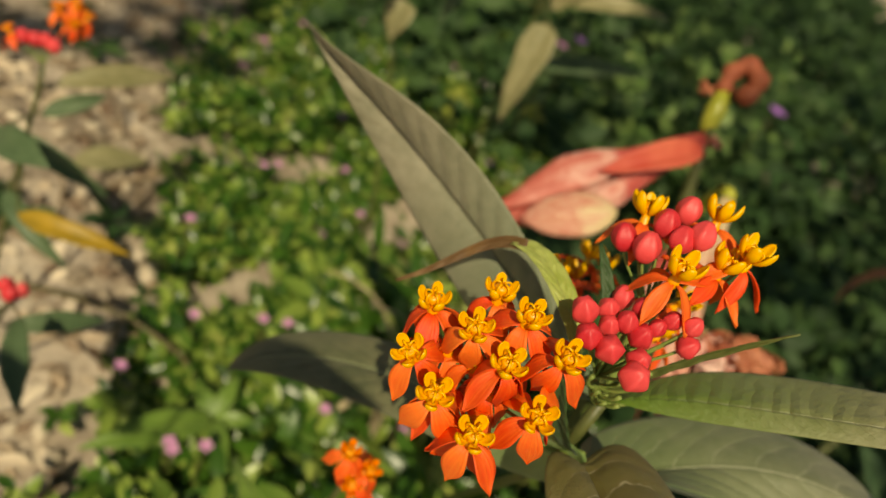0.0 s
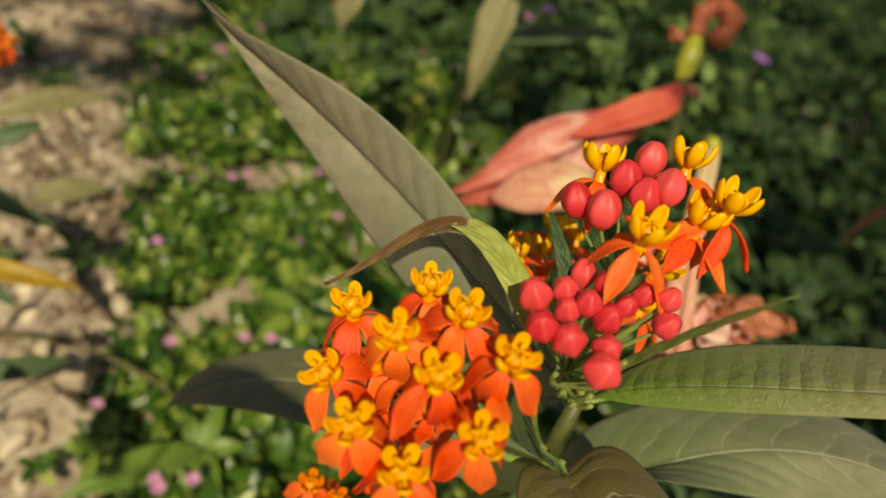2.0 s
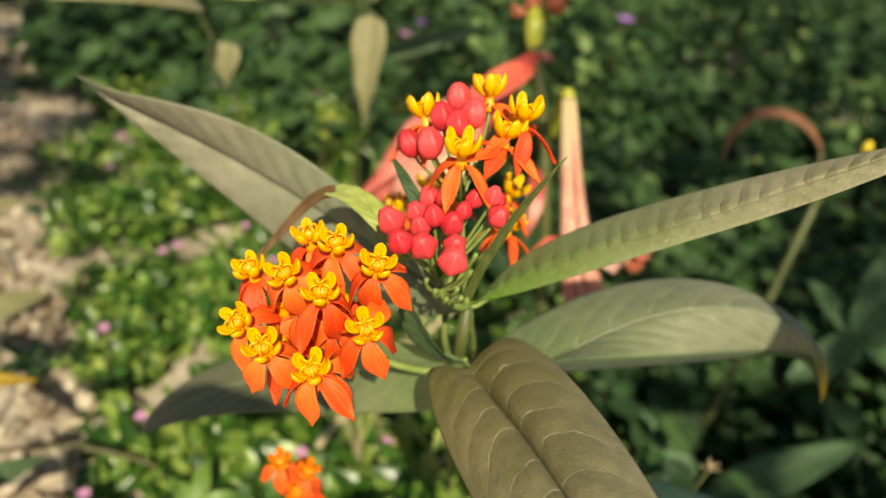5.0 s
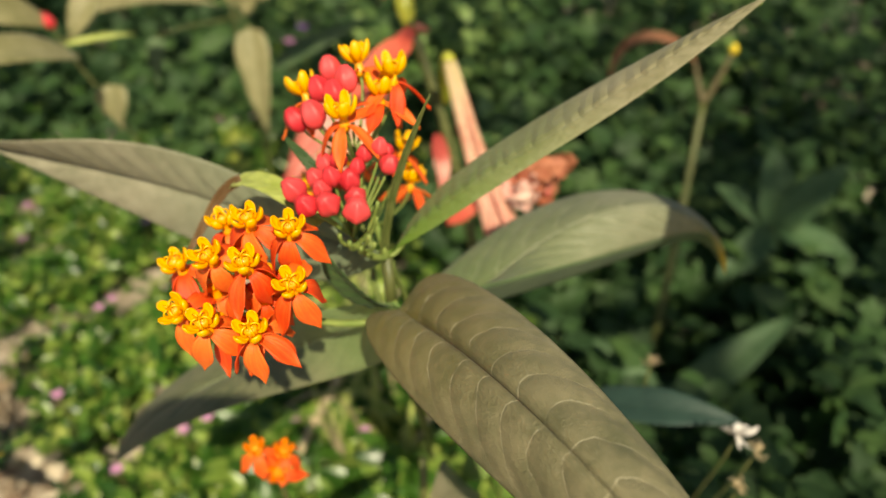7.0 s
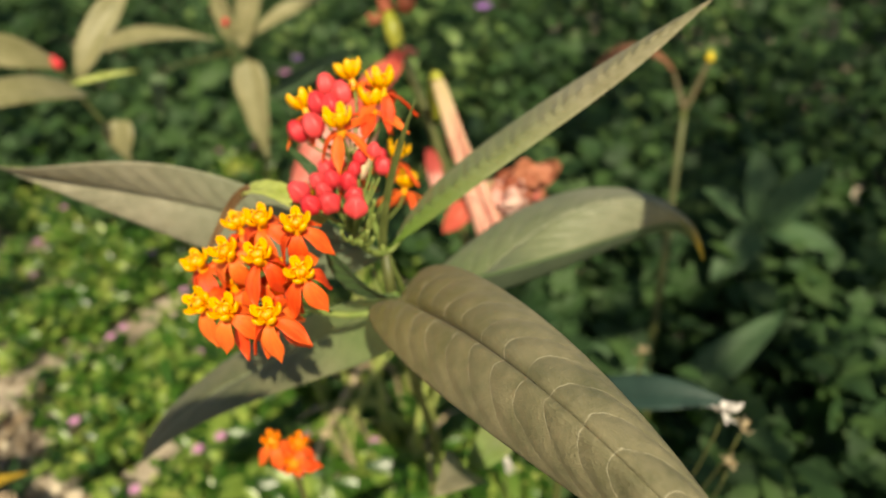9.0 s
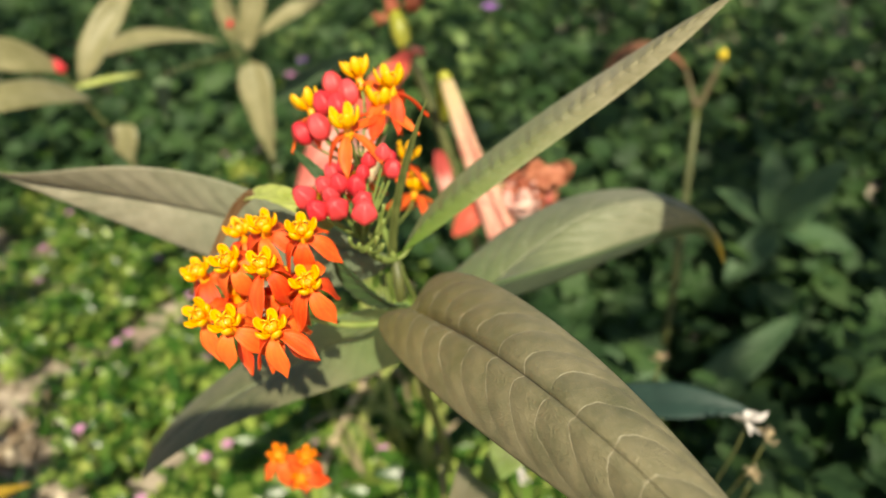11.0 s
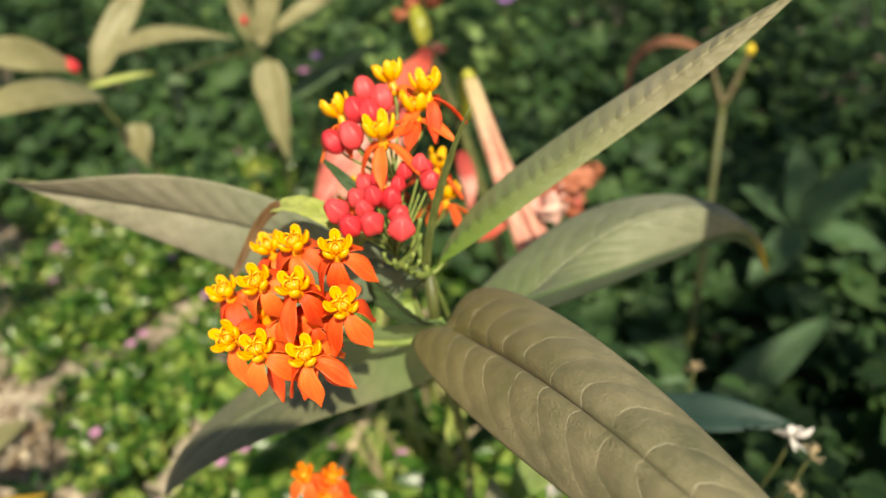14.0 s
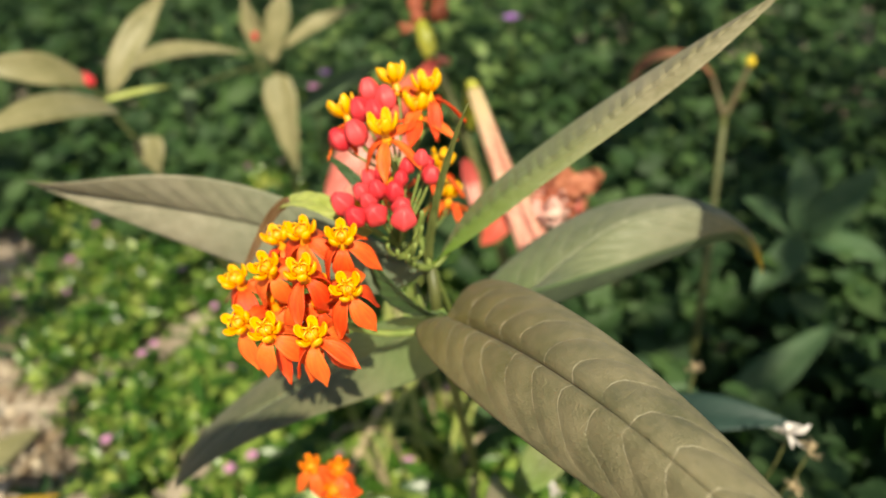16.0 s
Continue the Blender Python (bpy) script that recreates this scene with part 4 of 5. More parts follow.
part("shrivelled_petals", crumpled(bmesh.new(), (0.2340, 0.2060, 0.3120), 0.0130, 5), "lily_curl", lily, "shrivelled reddish brown petals")
part("shrivelled_petals", crumpled(bmesh.new(), (0.2260, 0.2080, 0.3090), 0.0150, 9), "lily_blush", lily, "crumpled pale pink petals")
for base, tip, width, sag, fold, twist, mat in (((0.2196, 0.2177, 0.3156), (0.2099, 0.2063, 0.2885), 0.010, 0.10, 0.5, 0.3, "lily_blush"), ((0.2255, 0.2153, 0.3184), (0.2300, 0.1990, 0.2990), 0.016, 0.12, 0.5, -0.4, "lily_blush"), ((0.2230, 0.2170, 0.3180), (0.2190, 0.2030, 0.3000), 0.014, -0.10, 0.6, 0.5, "lily_cream"),
                                                ((0.2106, 0.2184, 0.3074), (0.1900, 0.2190, 0.2920), 0.013, 0.12, 0.5, 0.4, "lily_red"), ((0.2330, 0.2120, 0.3170), (0.2420, 0.1960, 0.3060), 0.014, 0.15, 0.6, 0.6, "lily_pink")):
    part("limp_petal", blade(bmesh.new(), base, tip, width, sag, (-0.3, -0.6, 0.7), fold, 18, 11, 0.0006, twist=twist), mat, lily)
part("limp_petal", blade(bmesh.new(), (0.2090, 0.2640, 0.3230), (0.1930, 0.2310, 0.2990), 0.011, 0.12, (-0.3, -0.6, 0.7), 0.6, 18, 9, 0.0006, twist=0.9), "lily_pink", lily)
part("withered_flower", crumpled(bmesh.new(), (0.2195, 0.3520, 0.3790), 0.0045, 12), "lily_dry", lily, "small withered pink flower scrap")
part("withered_flower", crumpled(bmesh.new(), (0.2350, 0.3330, 0.3580), 0.0050, 14), "lily_pink", lily, "small withered pink flower scrap")
part("limp_petal", blade(bmesh.new(), (0.2150, 0.3060, 0.3640), (0.1600, 0.2860, 0.3400), 0.016, 0.08, (-0.3, -0.6, 0.7), 0.5, 16, 9, 0.0006), "lily_red", lily)
part("limp_petal", blade(bmesh.new(), (0.1690, 0.2620, 0.3360), (0.1270, 0.2660, 0.3090), 0.024, 0.1, (-0.3, -0.6, 0.7), -0.3, 16, 9, 0.0006), "lily_cream", lily)
stalk(lily, "flower_stalk", [(0.2380, 0.3050, 0.3200), (0.2300, 0.2960, 0.3450), (0.2230, 0.2800, 0.3650), (0.2190, 0.2690, 0.3630)], 0.0032, 0.0036, "ovary", 12)
settle(lily)


# ---- single stems ----
forked = thing("forked_stem", "bare forked brownish stem with a small yellow bud", "weed", (0.420, 0.240, 0.0))
stalk(forked, "stem", [(0.420, 0.240, -0.01), (0.4167, 0.2349, 0.0983), (0.45, 0.27, 0.19), (0.4889, 0.3065, 0.2658)], 0.0042, 0.0030, "stem", 18)
stalk(forked, "branch", [(0.4885, 0.3060, 0.2650), (0.490, 0.318, 0.280), (0.4885, 0.3247, 0.2949)], 0.0030, 0.0018, "stem_brown")
stalk(forked, "branch", [(0.4885, 0.3060, 0.2650), (0.500, 0.306, 0.285), (0.5084, 0.3057, 0.3060)], 0.0030, 0.0020, "stem_brown")
part("bud", tube(bmesh.new(), [(0.5084, 0.3057, 0.3040), (0.5086, 0.3057, 0.3090), (0.5090, 0.3057, 0.3130)], 0.0042, 0.0034, 8, 10, lambda f: math.sin(math.pi * (0.15 + 0.75 * f))), "yellow", forked, "round yellow bud")
ribbon(forked, "dry_leaf", "leaf_rust", [(0.4885, 0.3240, 0.2930), (0.470, 0.326, 0.315), (0.4420, 0.3271, 0.3290), (0.420, 0.345, 0.330), (0.408, 0.347, 0.305), (0.4127, 0.3392, 0.2780)], 0.0078, None, label="withered brown drooping leaf", fold=0.8)
settle(forked)


def dry_head(at, foot, material, size, label, seed):
    ob = thing("dry_flower", label, "dry flower", foot, "dry flower heads")
    stalk(ob, "stem", [foot, (foot[0], foot[1], at[2] * 0.5), (at[0], at[1], at[2] - 0.03), at], 0.0008, 0.0006, "stem", 14)
    r = random.Random(seed)
    for k in range(9):
        d = Vector((r.uniform(-1, 1), r.uniform(-1, 1), r.uniform(-0.3, 1))).normalized()
        part("petal", blade(bmesh.new(), at, Vector(at) + d * size * r.uniform(0.6, 1.1), size * 0.5, r.uniform(-0.2, 0.25), d.orthogonal(), 0.35, 7, 5, 0.0003), material, ob)
    settle(ob)


dry_head((0.2340, 0.0508, 0.2735), (0.256, 0.085, 0.0), "white", 0.0095, "papery white spent flower on a thin stem", 1)
dry_head((0.2400, 0.0440, 0.2660), (0.262, 0.085, 0.0), "straw", 0.0065, "straw coloured spent flower on a thin stem", 2)
dry_head((0.2425, 0.1068, 0.2605), (0.262, 0.130, 0.0), "straw", 0.0060, "straw coloured spent flower on a thin stem", 3)
dry_head((0.2386, 0.0437, 0.2416), (0.250, 0.070, 0.0), "straw", 0.0060, "straw coloured spent flower on a thin stem", 4)
dry_head((0.1670, 0.1192, 0.2057), (0.175, 0.135, 0.0), "white", 0.0065, "papery white spent flower on a thin stem", 5)


# ---- broad plants on the ground ----
def rosette(name, label, at, leaves, material, category="plant", group=""):
    ob = thing(name, label, category, at, group)
    top = Vector((at[0], at[1], leaves[0][0][2]))
    stalk(ob, "stem", [at, (at[0], at[1], top.z * 0.5), top], 0.003, 0.002, "stem", 8)
    for base, tip, width, sag in leaves:
        part("leaf", blade(bmesh.new(), base, tip, width, sag, (-0.2, -0.4, 0.9), 0.2, 14, 9), material, ob)
    settle(ob)


rosette("broadleaf_plant", "bright green rosette of broad leaves near the soil", (0.0165, 0.2687, 0.0), [((0.0165, 0.2687, 0.045), (-0.0600, 0.2203, 0.0565), 0.022, 0.1), ((0.0165, 0.2687, 0.045), (0.0350, 0.2258, 0.0528), 0.013, 0.1), ((0.0165, 0.2687, 0.045), (0.0450, 0.2723, 0.05), 0.012, 0.1), ((0.0165, 0.2687, 0.045), (-0.0043, 0.2949, 0.05), 0.012, 0.1), ((0.0165, 0.2687, 0.05), (0.025, 0.30, 0.06), 0.012, 0.1)], "leaf_fresh", "plant")
rosette("broadleaf_plant", "dark green plant with palmate leaflets in shade", (0.5994, 0.2726, 0.0), [((0.5994, 0.2726, 0.1217), (0.6141, 0.3103, 0.1927), 0.040, 0.05), ((0.5994, 0.2726, 0.1217), (0.6500, 0.2506, 0.1929), 0.035, 0.05), ((0.5994, 0.2726, 0.1217), (0.6339, 0.2067, 0.1169), 0.032, 0.05), ((0.5994, 0.2726, 0.1217), (0.5292, 0.2695, 0.0828), 0.035, 0.05), ((0.5994, 0.2726, 0.1217), (0.57, 0.33, 0.15), 0.03, 0.05)], "leaf_palm")
rosette("broadleaf_plant", "long glossy green strap leaf in shade", (0.3800, 0.2000, 0.0), [((0.3965, 0.1946, 0.0456), (0.5182, 0.1819, 0.1094), 0.035, 0.06), ((0.3965, 0.1946, 0.0456), (0.36, 0.28, 0.08), 0.035, 0.1)], "leaf_palm")
rosette("broadleaf_plant", "dusky blue green leaf pair on a low stem", (0.215, 0.130, 0.0), [((0.2150, 0.1200, 0.2330), (0.2560, 0.0620, 0.2560), 0.021, 0.1), ((0.2150, 0.1200, 0.2330), (0.17, 0.16, 0.22), 0.02, 0.1)], "leaf_teal")
rosette("broadleaf_plant", "olive lower leaf beside the milkweed stem", (0.125, 0.125, 0.0), [((0.1340, 0.1060, 0.2400), (0.1040, 0.0820, 0.2740), 0.022, 0.12), ((0.1340, 0.1060, 0.2400), (0.19, 0.13, 0.23), 0.02, 0.12)], "leaf_green")


for at in ((0.1935, 0.7779), (0.1730, 0.7107), (0.3115, 0.8114)):
    x, y = at
    rosette("broadleaf_plant", "small weed with lime yellow leaves", (x, y, 0.0), [((x, y, 0.085), (x - 0.020, y - 0.010, 0.092), 0.015, 0.1), ((x, y, 0.085), (x + 0.018, y - 0.012, 0.088), 0.014, 0.1), ((x, y, 0.085), (x + 0.004, y + 0.020, 0.096), 0.014, 0.1)], "leaf_lime", "plant", "lime weeds")


def small_flower(name, label, category, at, petals, size, material, group):
    ob = thing(name, label, category, (at[0], at[1], 0), group)
    stalk(ob, "stem", [(at[0], at[1], 0), (at[0], at[1], at[2] * 0.6), at], 0.0012, 0.0009, "stem", 6)
    for k in range(petals):
        q = 2 * math.pi * k / petals
        part("petal", blade(bmesh.new(), at, Vector(at) + Vector((math.cos(q), math.sin(q), 0.45)) * size, size * 0.9, 0.1, (0, 0, 1), 0.2, 6, 5, 0.0003), material, ob)
    settle(ob)
    return ob


small_flower("violet_flower", "small violet flower among dark leaves", "flower", (0.6100, 0.8020, 0.2260), 6, 0.015, "violet", "violet flowers")
small_flower("violet_flower", "small violet flower among dark leaves", "flower", (0.2806, 0.7745, 0.2036), 6, 0.009, "pink", "violet flowers")
small_flower("violet_flower", "small blue violet flower among dark leaves", "flower", (0.3050, 0.7900, 0.2130), 6, 0.009, "violet", "violet flowers")
first = small_flower("pink_flower", "tiny pink flower in the ground cover", "flower", (0.0594, 0.4700, 0.0640), 5, 0.0055, "pink", "pink flowers")
r2 = random.Random(8)
for k in range(32):
    copy_thing(first, Matrix.Translation((r2.uniform(-0.09, 0.26), r2.uniform(0.22, 1.0), r2.uniform(-0.012, 0.018))))


# ---- ground ----
def edge_of_soil(x, y):
    """How far a place lies inside the planted part: below 0 bare soil."""
    return x + 0.095 + 0.09 * (y - 0.5) + 0.05 * noise.noise(Vector((x * 6, y * 6, 2)))


def grid_ground():
    near, far = np.linspace(-1.2, 2.6, 120), np.array([5, 12, 40, 150, 600.0])
    xs = np.r_[-far[::-1], near, far]
    ys = np.r_[-far[::-1], np.linspace(-1.0, 3.4, 130), far]
    bm = bmesh.new()
    rows = []
    for x in xs:
        row = []
        for y in ys:
            z = 0.018 * noise.noise(Vector((x * 4, y * 4, 0))) + 0.008 * noise.noise(Vector((x * 17, y * 17, 3)))
            row.append(bm.verts.new((x, y, z if abs(x) < 4 and abs(y) < 4 else 0.0)))
        rows.append(row)
    for q, w in zip(rows, rows[1:]):
        for j in range(len(ys) - 1):
            bm.faces.new((q[j], w[j], w[j + 1], q[j + 1]))
    return bm


tagged(part("ground", grid_ground(), "soil"), "dry sandy brown soil with crumbs", "ground", "", "structure")


def leaf_template(nu, width, cup, sag):
    """A small leaf one long along +x, as points and faces."""
    pts, faces = [], []
    for i in range(nu):
        f = i / (nu - 1)
        w = width * 0.5 * max(0.04, math.sin(math.pi * f**0.85) ** 0.7)
        for t in (-1, 0, 1):
            pts.append((f, t * w, abs(t) * w * cup - sag * f * f))
    for i in range(nu - 1):
        for j in (0, 1):
            faces.append((3 * i + j, 3 * i + j + 1, 3 * i + j + 4, 3 * i + j + 3))
    return np.array(pts), np.array(faces)


def scatter(name, template, places, label, category, material, kind="stuff", lean=0.0):
    """Many small pieces as one mesh, all leaning towards the sun. places: rows of position, yaw, pitch, roll, size."""
    tip = np.array(Euler((lean, 0, 0)).to_matrix())
    pts, faces = template
    out, idx = [], []
    for k, (x, y, z, yaw, pitch, roll, size) in enumerate(places):
        m = tip @ np.array(Euler((roll, pitch, yaw)).to_matrix())
        out.append(pts * size @ m.T + (x, y, z))
        idx.append(faces + k * len(pts))
    me = bpy.data.meshes.new(name)
    me.from_pydata(np.concatenate(out).tolist(), [], np.concatenate(idx).tolist())
    me.materials.append(MAT[material])
    me.shade_smooth()
    ob = new(name, me)
    return tagged(ob, label, category, "", kind) if label else ob


def sprigs(count, seed, where, high, leaves, size, spread):
    """Leaves in whorls up short upright sprigs."""
    r = random.Random(seed)
    rows = []
    while count > 0:
        x, y = where(r)
        if x is None:
            continue
        count -= 1
        h = high * r.uniform(0.45, 1.15) * (0.75 + 0.5 * noise.noise(Vector((x * 5, y * 5, 7))))
        s = size * r.uniform(0.7, 1.3)
        lean = (r.gauss(0, 0.25), r.gauss(0, 0.25))
        for k in range(leaves):
            f = 0.35 + 0.65 * k / max(1, leaves - 1)
            yaw = k * 2.4 + r.uniform(0, 1)
            rows.append((x + lean[0] * h * f, y + lean[1] * h * f, h * f, yaw, -r.uniform(0.0, spread), r.gauss(0, 0.5), s * (1.15 - 0.35 * f) * r.uniform(0.8, 1.2)))
    return rows


def in_cover(r):
    x, y = r.uniform(-0.25, 0.60), r.uniform(0.08, 1.5)
    e = edge_of_soil(x, y)
    keep = min(1, max(0, e * 14 + 0.15)) * (1 if x < 0.24 + 0.1 * y else max(0, 1 - (x - 0.24 - 0.1 * y) * 6)) * (1 if y < 0.85 else max(0.1, 1 - (y - 0.85) * 2))
    gap = noise.noise(Vector((x * 11, y * 11, 5)))
    return (x, y) if r.random() < keep and gap > -0.17 else (None, None)


def in_thicket(r):
    x, y = r.uniform(-1.2, 3.4), r.uniform(-0.25, 4.2)
    inside = max(x - 0.24 - 0.08 * y, (y - 0.80 - 0.5 * max(0, 0.1 - x)))
    far = math.hypot(x - 1.0, (y - 1.3) * 0.85) + 0.5 * noise.noise(Vector((x * 1.3, y * 1.3, 9)))
    keep = min(1, max(0, 0.25 + inside * 5)) * min(1, max(0, (2.6 - far) * 1.6)) * (1.0 if math.hypot(x, y) < 1.3 else 0.55) * (1 if edge_of_soil(x, y) > -0.02 else 0.05)
    return (x, y) if r.random() < keep else (None, None)


def in_tall(r):
    """As the thicket, but for a clearing over the strap leaf."""
    x, y = in_thicket(r)
    return (None, None) if x is not None and math.hypot((x - 0.42) / 0.085, (y - 0.165) / 0.06) < 1 else (x, y)


scatter("ground_cover", leaf_template(5, 0.50, 0.30, 0.18), sprigs(2300, 1, in_cover, 0.070, 8, 0.017, 0.85) + sprigs(1500, 21, in_cover, 0.052, 8, 0.0125, 0.6), "low bright green ground cover of small oval leaves", "ground cover", "cover", lean=0.22)
def weeds_on_soil(r):
    x, y = r.uniform(-0.6, 0.0), r.uniform(0.1, 1.6)
    return (x, y) if edge_of_soil(x, y) < 0.02 else (None, None)


scatter("soil_weeds", leaf_template(5, 0.40, 0.25, 0.15), sprigs(90, 12, weeds_on_soil, 0.05, 7, 0.028, 0.5), "sparse weeds sprouting from the soil", "weeds", "thicket")
def lobed_template(lobes, seed):
    """A broad scalloped leaf one long along +x, dished and wavy, as points and faces."""
    r = random.Random(seed)
    n = lobes * 4
    pts = [(0.42, 0.0, -0.03)]
    for ring, share in ((0, 0.55), (1, 1.0)):
        for k in range(n):
            q = -math.pi + 2 * math.pi * (k + 0.5) / n
            notch = abs(math.sin(lobes * q / 2 + 0.4)) ** 0.6
            rad = (0.34 + 0.20 * notch * ring + 0.08 * math.cos(q)) * share * r.uniform(0.94, 1.06)
            if abs(q) > 2.8:
                rad *= 0.75
            pts.append((0.42 + rad * math.cos(q) * 1.05, rad * math.sin(q), 0.10 * share * share * math.cos(lobes * q) * 0.5 + 0.09 * share * abs(math.sin(q))))
    faces = [(0, 1 + k, 2 + k, 1 + (k + 2) % n) for k in range(0, n, 2)]
    faces += [(1 + k, 1 + n + k, 1 + n + (k + 1) % n, 1 + (k + 1) % n) for k in range(n)]
    return np.array(pts), np.array(faces)


def near_edge(r):
    x, y = r.uniform(0.27, 1.0), r.uniform(-0.30, 0.28)
    return (None, None) if math.hypot((x - 0.42) / 0.085, (y - 0.165) / 0.06) < 1 else (x, y)


scatter("thicket", leaf_template(6, 0.60, 0.18, 0.16), sprigs(1900, 2, in_tall, 0.145, 7, 0.036, 0.70) + sprigs(350, 22, in_tall, 0.165, 6, 0.052, 0.60) + sprigs(500, 24, near_edge, 0.150, 7, 0.030, 0.40) + sprigs(2600, 23, in_thicket, 0.050, 6, 0.036, 0.40), "dense dark green undergrowth of broad leaves", "undergrowth", "thicket", lean=0.40)
scatter("lobed_undergrowth", lobed_template(5, 3), sprigs(4200, 31, in_tall, 0.140, 6, 0.0275, 0.45), "dull green undergrowth of scalloped lobed leaves", "undergrowth", "thicket", lean=0.42)


def dappled_growth(r):
    x, y = r.uniform(0.34, 1.3), r.uniform(0.35, 1.5)
    return (x, y) if noise.noise(Vector((x * 5, y * 5, 6))) > 0.22 else (None, None)


# clumps of leaves coloured pale to imitate dapples of sunlight
scatter("dappled_growth", leaf_template(6, 0.62, 0.25, 0.2), sprigs(130, 51, dappled_growth, 0.19, 5, 0.030, 0.7), "leaves coloured pale green as if sun dappled among the dark undergrowth", "undergrowth", "leaf_dappled", lean=0.4)


def round_strap(r):
    return r.uniform(0.33, 0.52), r.uniform(0.09, 0.24)


scatter("low_weeds", leaf_template(6, 0.60, 0.2, 0.2), sprigs(150, 61, round_strap, 0.035, 6, 0.034, 0.3), "low dark weeds round the strap leaf", "weeds", "thicket")


def on_soil(count, seed, box, size, planted=0.05):
    r = random.Random(seed)
    rows = []
    while len(rows) < count:
        x, y = r.uniform(box[0], box[1]), r.uniform(box[2], box[3])
        if edge_of_soil(x, y) < 0.02 or r.random() < planted:
            z = 0.018 * noise.noise(Vector((x * 4, y * 4, 0))) + 0.008 * noise.noise(Vector((x * 17, y * 17, 3)))
            rows.append((x, y, z + 0.004, r.uniform(0, 6.3), r.gauss(0, 0.25), r.gauss(0, 0.3), size * r.uniform(0.4, 1.5)))
    return rows


def pebble_template():
    r = random.Random(5)
    bm = bmesh.new()
    bmesh.ops.create_icosphere(bm, subdivisions=1, radius=0.5)
    pts = np.array([tuple(v.co * r.uniform(0.75, 1.15)) for v in bm.verts]) * (1, 0.8, 0.6)
    faces = np.array([[v.index for v in f.verts] for f in bm.faces])
    bm.free()
    return pts, faces


scatter("leaf_litter", leaf_template(6, 0.45, 0.5, 0.25), on_soil(3400, 3, (-0.8, 0.24, -0.2, 2.0), 0.021, 0.07), "dry brown leaves lying on the soil", "leaf litter", "litter")
scatter("soil_crumbs", pebble_template(), on_soil(2200, 4, (-0.7, 0.3, -0.1, 1.6), 0.013, 0.03), "crumbs of soil and small pebbles", "soil", "stone")
rod = ([], [])
for i in range(5):
    for k in range(5):
        q = 2 * math.pi * k / 5
        rod[0].append((i / 4, 0.02 * math.cos(q) + 0.05 * math.sin(i * 1.9), 0.02 * math.sin(q) + 0.03 * math.cos(i * 2.3)))
        if i < 4:
            rod[1].append((5 * i + k, 5 * i + (k + 1) % 5, 5 * i + 5 + (k + 1) % 5, 5 * i + 5 + k))
scatter("twigs", (np.array(rod[0]), np.array(rod[1])), on_soil(220, 6, (-0.7, 0.24, 0.0, 1.8), 0.07, 0.2), "dead grey brown twigs on the soil", "twigs", "twig")


# ---- grass ----
def tuft(at, count, high, seed):
    ob = thing("grass_tuft", "tuft of thin yellowing grass blades", "grass", at, "grass tufts")
    r = random.Random(seed)
    for k in range(count):
        q, out = r.uniform(0, 6.3), r.uniform(0.01, 0.05)
        foot = (at[0] + r.uniform(-0.02, 0.02), at[1] + r.uniform(-0.02, 0.02), 0)
        top = (foot[0] + math.cos(q) * out, foot[1] + math.sin(q) * out, high * r.uniform(0.6, 1.1))
        ribbon(ob, "blade", r.choice(("leaf_pale", "straw", "leaf_pale", "leaf_fresh")), [foot, (foot[0], foot[1], top[2] * 0.6), top, (top[0] + math.cos(q) * out, top[1] + math.sin(q) * out, top[2] * 0.85)], 0.0045, (math.sin(q), -math.cos(q), 0), fold=0.3, nu=10, nv=5, thick=0.0002)
    settle(ob)


for n, (x, y) in enumerate(((0.17, 0.36), (0.20, 0.43), (0.215, 0.330), (0.150, 0.300), (0.185, 0.265))):
    tuft((x, y, 0.0), 12, 0.13 if n < 2 else 0.15, 40 + n)


def fresh_patch(r):
    x, y = r.uniform(0.05, 0.25), r.uniform(0.20, 0.46)
    return (x, y) if r.random() < 0.35 + 0.65 * noise.noise(Vector((x * 14, y * 14, 2))) + 0.3 else (None, None)


scatter("fresh_weeds", leaf_template(6, 0.42, 0.25, 0.22), sprigs(150, 41, fresh_patch, 0.115, 8, 0.030, 0.8), "bright fresh green weeds under the flowers", "weeds", "cover", lean=0.3)
stick = thing("dry_stick", "pale dry stick lying among the weeds", "stick", (0.150, 0.310, 0.03))
stalk(stick, "stem", [(0.105, 0.300, 0.050), (0.140, 0.320, 0.085), (0.180, 0.335, 0.110), (0.225, 0.362, 0.125)], 0.0035, 0.0022, "straw", 14)
stalk(stick, "twig", [(0.176, 0.333, 0.107), (0.185, 0.325, 0.085), (0.190, 0.312, 0.050), (0.192, 0.305, 0.0)], 0.0020, 0.0014, "straw", 10)
settle(stick)


branch = thing("dry_stick", "thin brown stick lying over the weeds", "stick", (-0.070, 0.330, 0.0))
stalk(branch, "stem", [(-0.150, 0.352, 0.030), (-0.106, 0.338, 0.058), (-0.065, 0.328, 0.062), (-0.027, 0.318, 0.058), (0.000, 0.312, 0.020)], 0.0023, 0.0018, "stem_brown", 16)
stalk(branch, "twig", [(-0.068, 0.329, 0.061), (-0.072, 0.322, 0.040), (-0.078, 0.318, 0.018), (-0.080, 0.316, -0.012)], 0.0014, 0.0011, "stem_brown", 8)
settle(branch)
fallen = thing("fallen_leaf", "pale green fallen leaf lying on bare soil", "leaf", (-0.148, 0.532, 0.0))
part("leaf", blade(bmesh.new(), (-0.178, 0.519, 0.012), (-0.116, 0.546, 0.018), 0.030, 0.1, (0, -0.2, 1), 0.12, 14, 9), "leaf_tan", fallen)
settle(fallen)


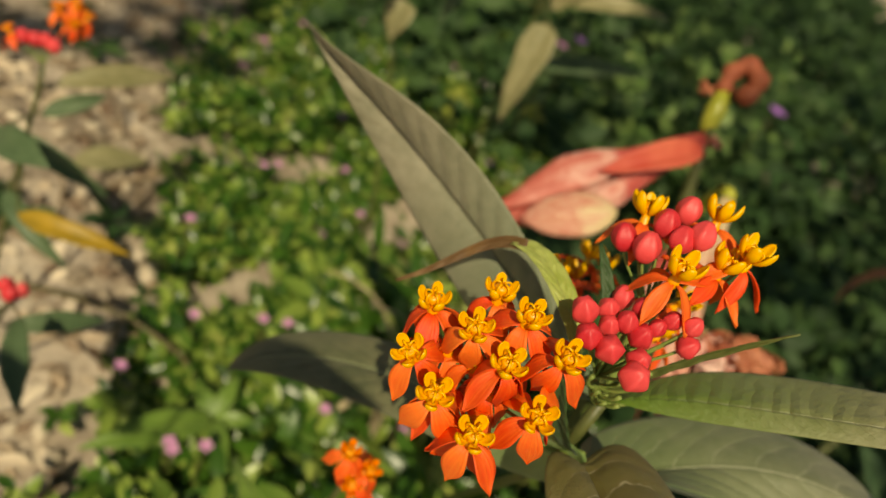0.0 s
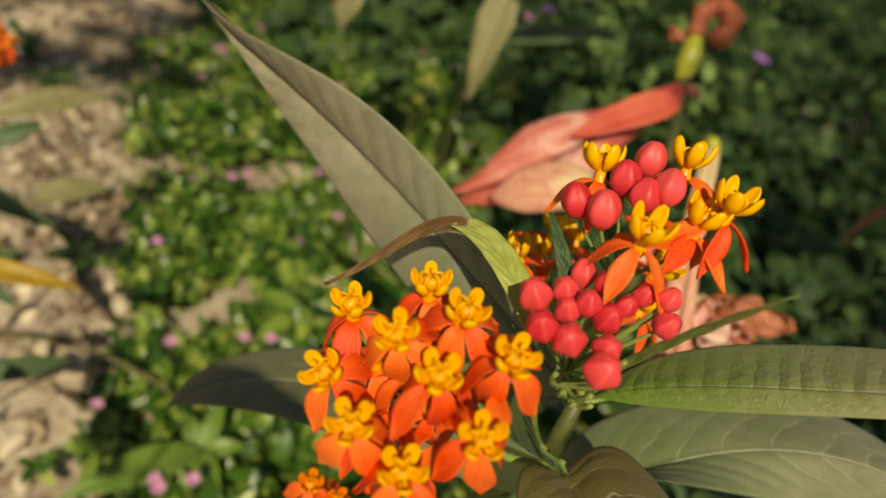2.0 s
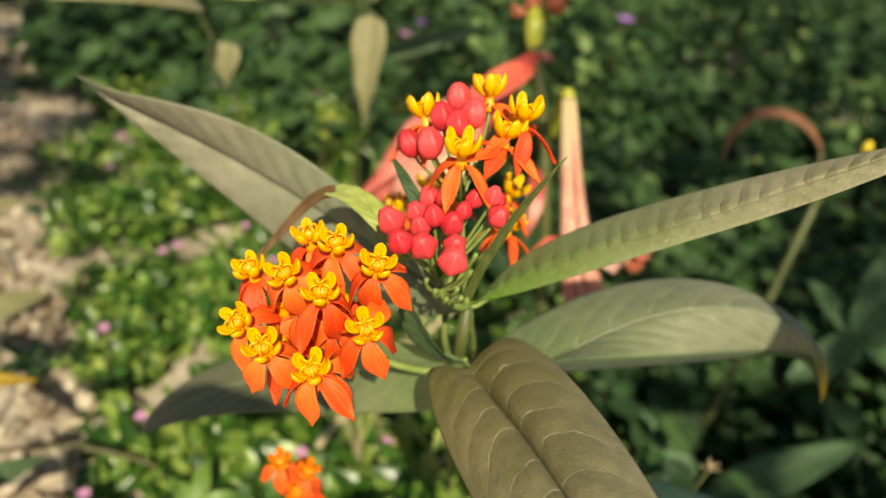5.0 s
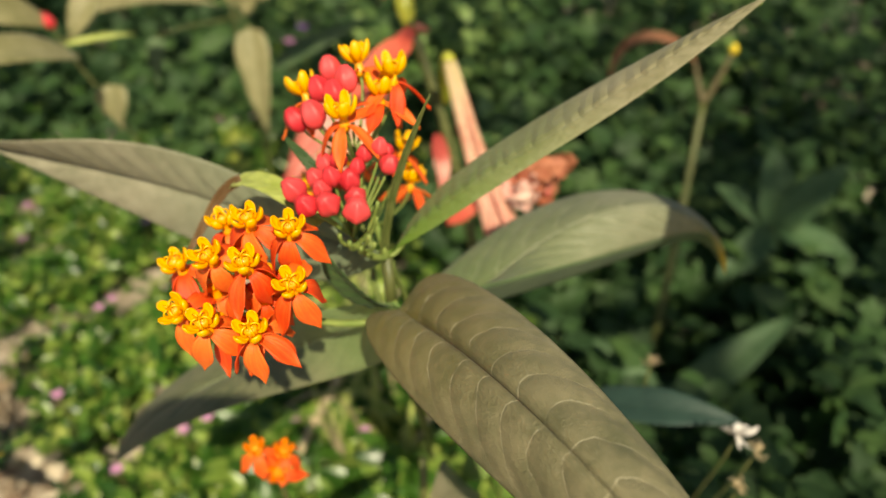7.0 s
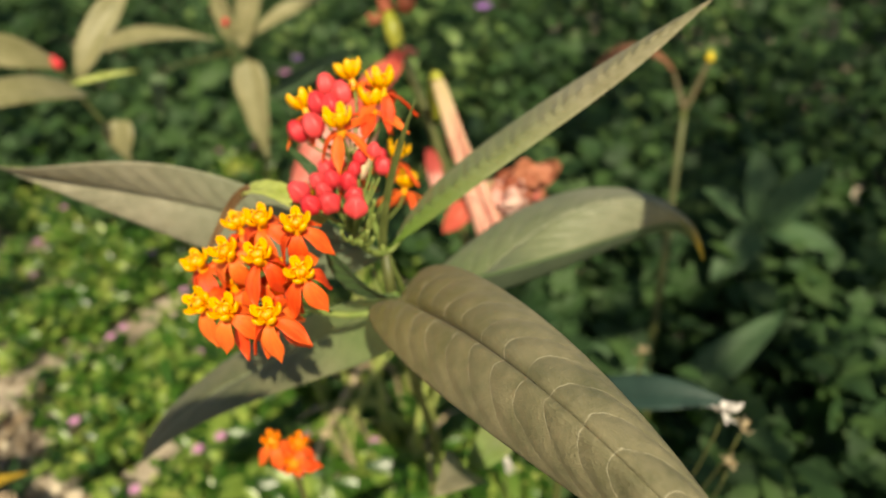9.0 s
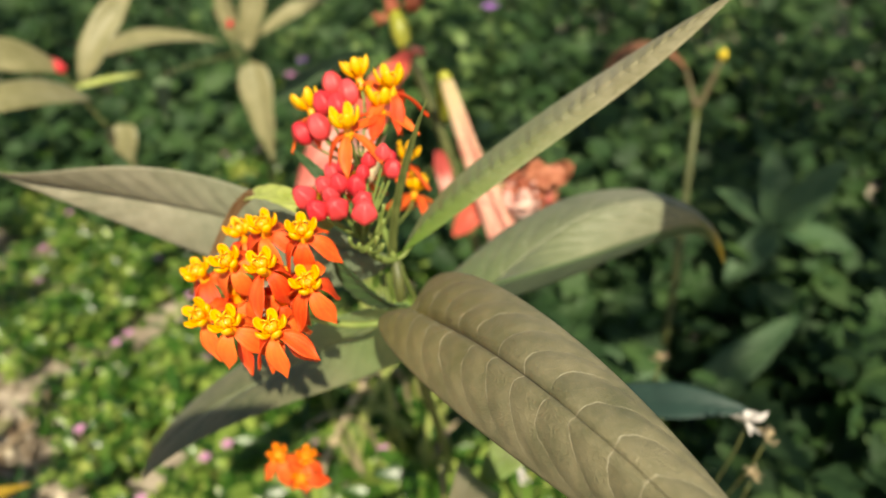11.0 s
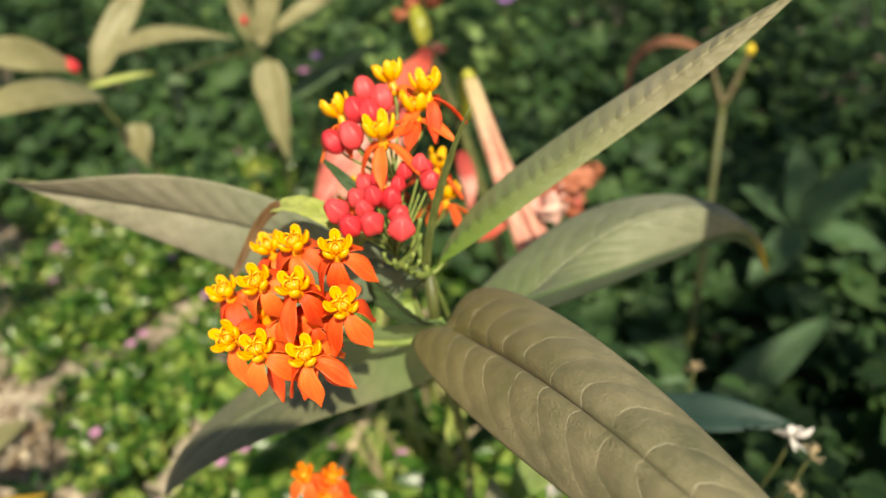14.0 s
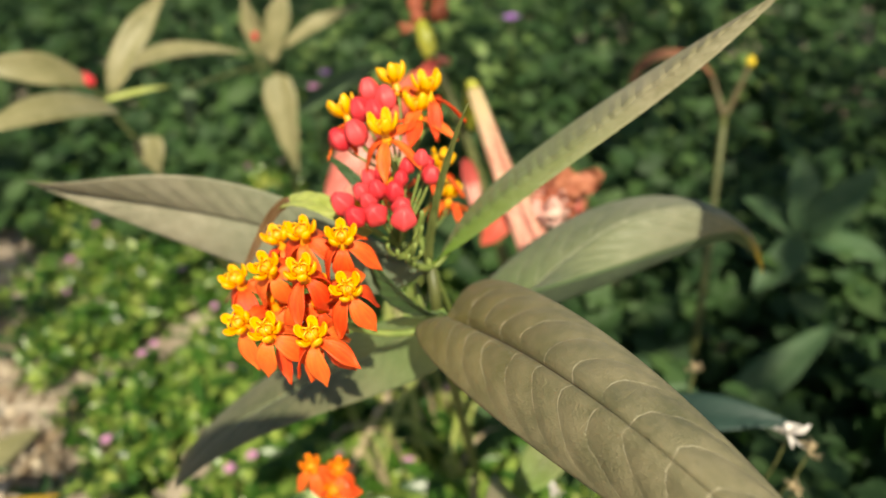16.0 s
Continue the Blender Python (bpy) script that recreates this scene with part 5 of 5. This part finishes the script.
def caught(r):
    if r.random() < 0.18:
        return 0.235 + r.gauss(0, 0.03), 0.725 + r.gauss(0, 0.03)
    return in_cover(r)


scatter("dry_scraps", leaf_template(6, 0.45, 0.5, 0.25), sprigs(420, 71, caught, 0.085, 1, 0.017, 0.5), "dry leaf scraps caught in the ground cover", "leaf litter", "litter", lean=0.2)


# ---- unseen tree, added to shade the undergrowth ----
tree = thing("tree", "unseen leafy tree branch added overhead behind the viewer to shade the undergrowth", "tree", (2.4, -2.6, 0.0))
stalk(tree, "trunk", [(2.4, -2.6, -0.05), (2.42, -2.58, 1.0), (2.3, -2.5, 2.0), (2.2, -2.3, 2.9)], 0.13, 0.06, "stem_brown", 20, "", 14)
stalk(tree, "limb", [(2.2, -2.3, 2.7), (1.6, -1.9, 2.85), (1.0, -1.4, 2.8), (0.6, -0.7, 2.75)], 0.05, 0.012, "stem_brown", 16, "", 10)
stalk(tree, "limb", [(2.2, -2.3, 2.75), (2.0, -1.5, 2.9), (1.7, -0.6, 2.85), (1.2, 0.4, 2.8)], 0.05, 0.012, "stem_brown", 16, "", 10)
rt = random.Random(11)
# holes left in the crown where sun should reach the plants below
GAPS = ((0.56, 0.53, 0.085), (0.66, 0.83, 0.05), (0.80, 0.98, 0.06), (0.88, 1.03, 0.05), (1.03, 1.41, 0.08), (1.20, 1.22, 0.06), (0.48, 0.17, 0.01), (0.40, 0.16, 0.01))
rows = []
# gx, gy: where on the ground each crown leaf's shadow should land
while len(rows) < 3400:
    gx, gy, h = rt.uniform(-0.8, 3.8), rt.uniform(-0.8, 4.2), 2.5 + 0.7 * rt.random() ** 1.5
    wob = 0.07 * noise.noise(Vector((gx * 7, gy * 7, 1)))
    inside = max(gx - 0.335 + wob - 0.03 * gy, gy - 1.12 + wob, min(gy - 0.76, -0.12 - gx) + wob)
    far = math.hypot(gx - 1.3, gy - 1.6) + 0.6 * noise.noise(Vector((gx * 1.5, gy * 1.5, 8)))
    if far < 2.3 and inside > 0 and all(math.hypot(gx - x, gy - y) > r + 0.03 for x, y, r in GAPS) and noise.noise(Vector((gx * 6.5, gy * 6.5, 4))) > (-0.42 if gy < 0.75 else -0.27):
        rows.append((gx + h * SUN_WAY.x / SUN_WAY.z, gy + h * SUN_WAY.y / SUN_WAY.z, h, rt.uniform(0, 6.3), rt.gauss(0.2, 0.35), rt.gauss(0, 0.4), 0.085 * rt.uniform(0.7, 1.3)))
while len(rows) < 3520:
    gx, gy, h = rt.uniform(0.42, 1.3), rt.uniform(0.0, 0.9), 2.5 + 0.5 * rt.random()
    if any(math.hypot(gx - x, gy - y) < r + 0.03 for x, y, r in GAPS):
        continue
    rows.append((gx + h * SUN_WAY.x / SUN_WAY.z, gy + h * SUN_WAY.y / SUN_WAY.z, h, rt.uniform(0, 6.3), rt.gauss(0.2, 0.35), rt.gauss(0, 0.4), 0.085 * rt.uniform(0.7, 1.3)))
# extra crown leaves that shade the far left soil
while len(rows) < 3580:
    gx, gy, h = rt.uniform(-0.55, -0.13), rt.uniform(0.74, 1.15), 2.5 + 0.5 * rt.random()
    rows.append((gx + h * SUN_WAY.x / SUN_WAY.z, gy + h * SUN_WAY.y / SUN_WAY.z, h, rt.uniform(0, 6.3), rt.gauss(0.2, 0.35), rt.gauss(0, 0.4), 0.085 * rt.uniform(0.7, 1.3)))
crown = scatter("crown", leaf_template(6, 0.55, 0.15, 0.1), rows, "", "", "thicket")
crown.parent = tree
settle(tree)
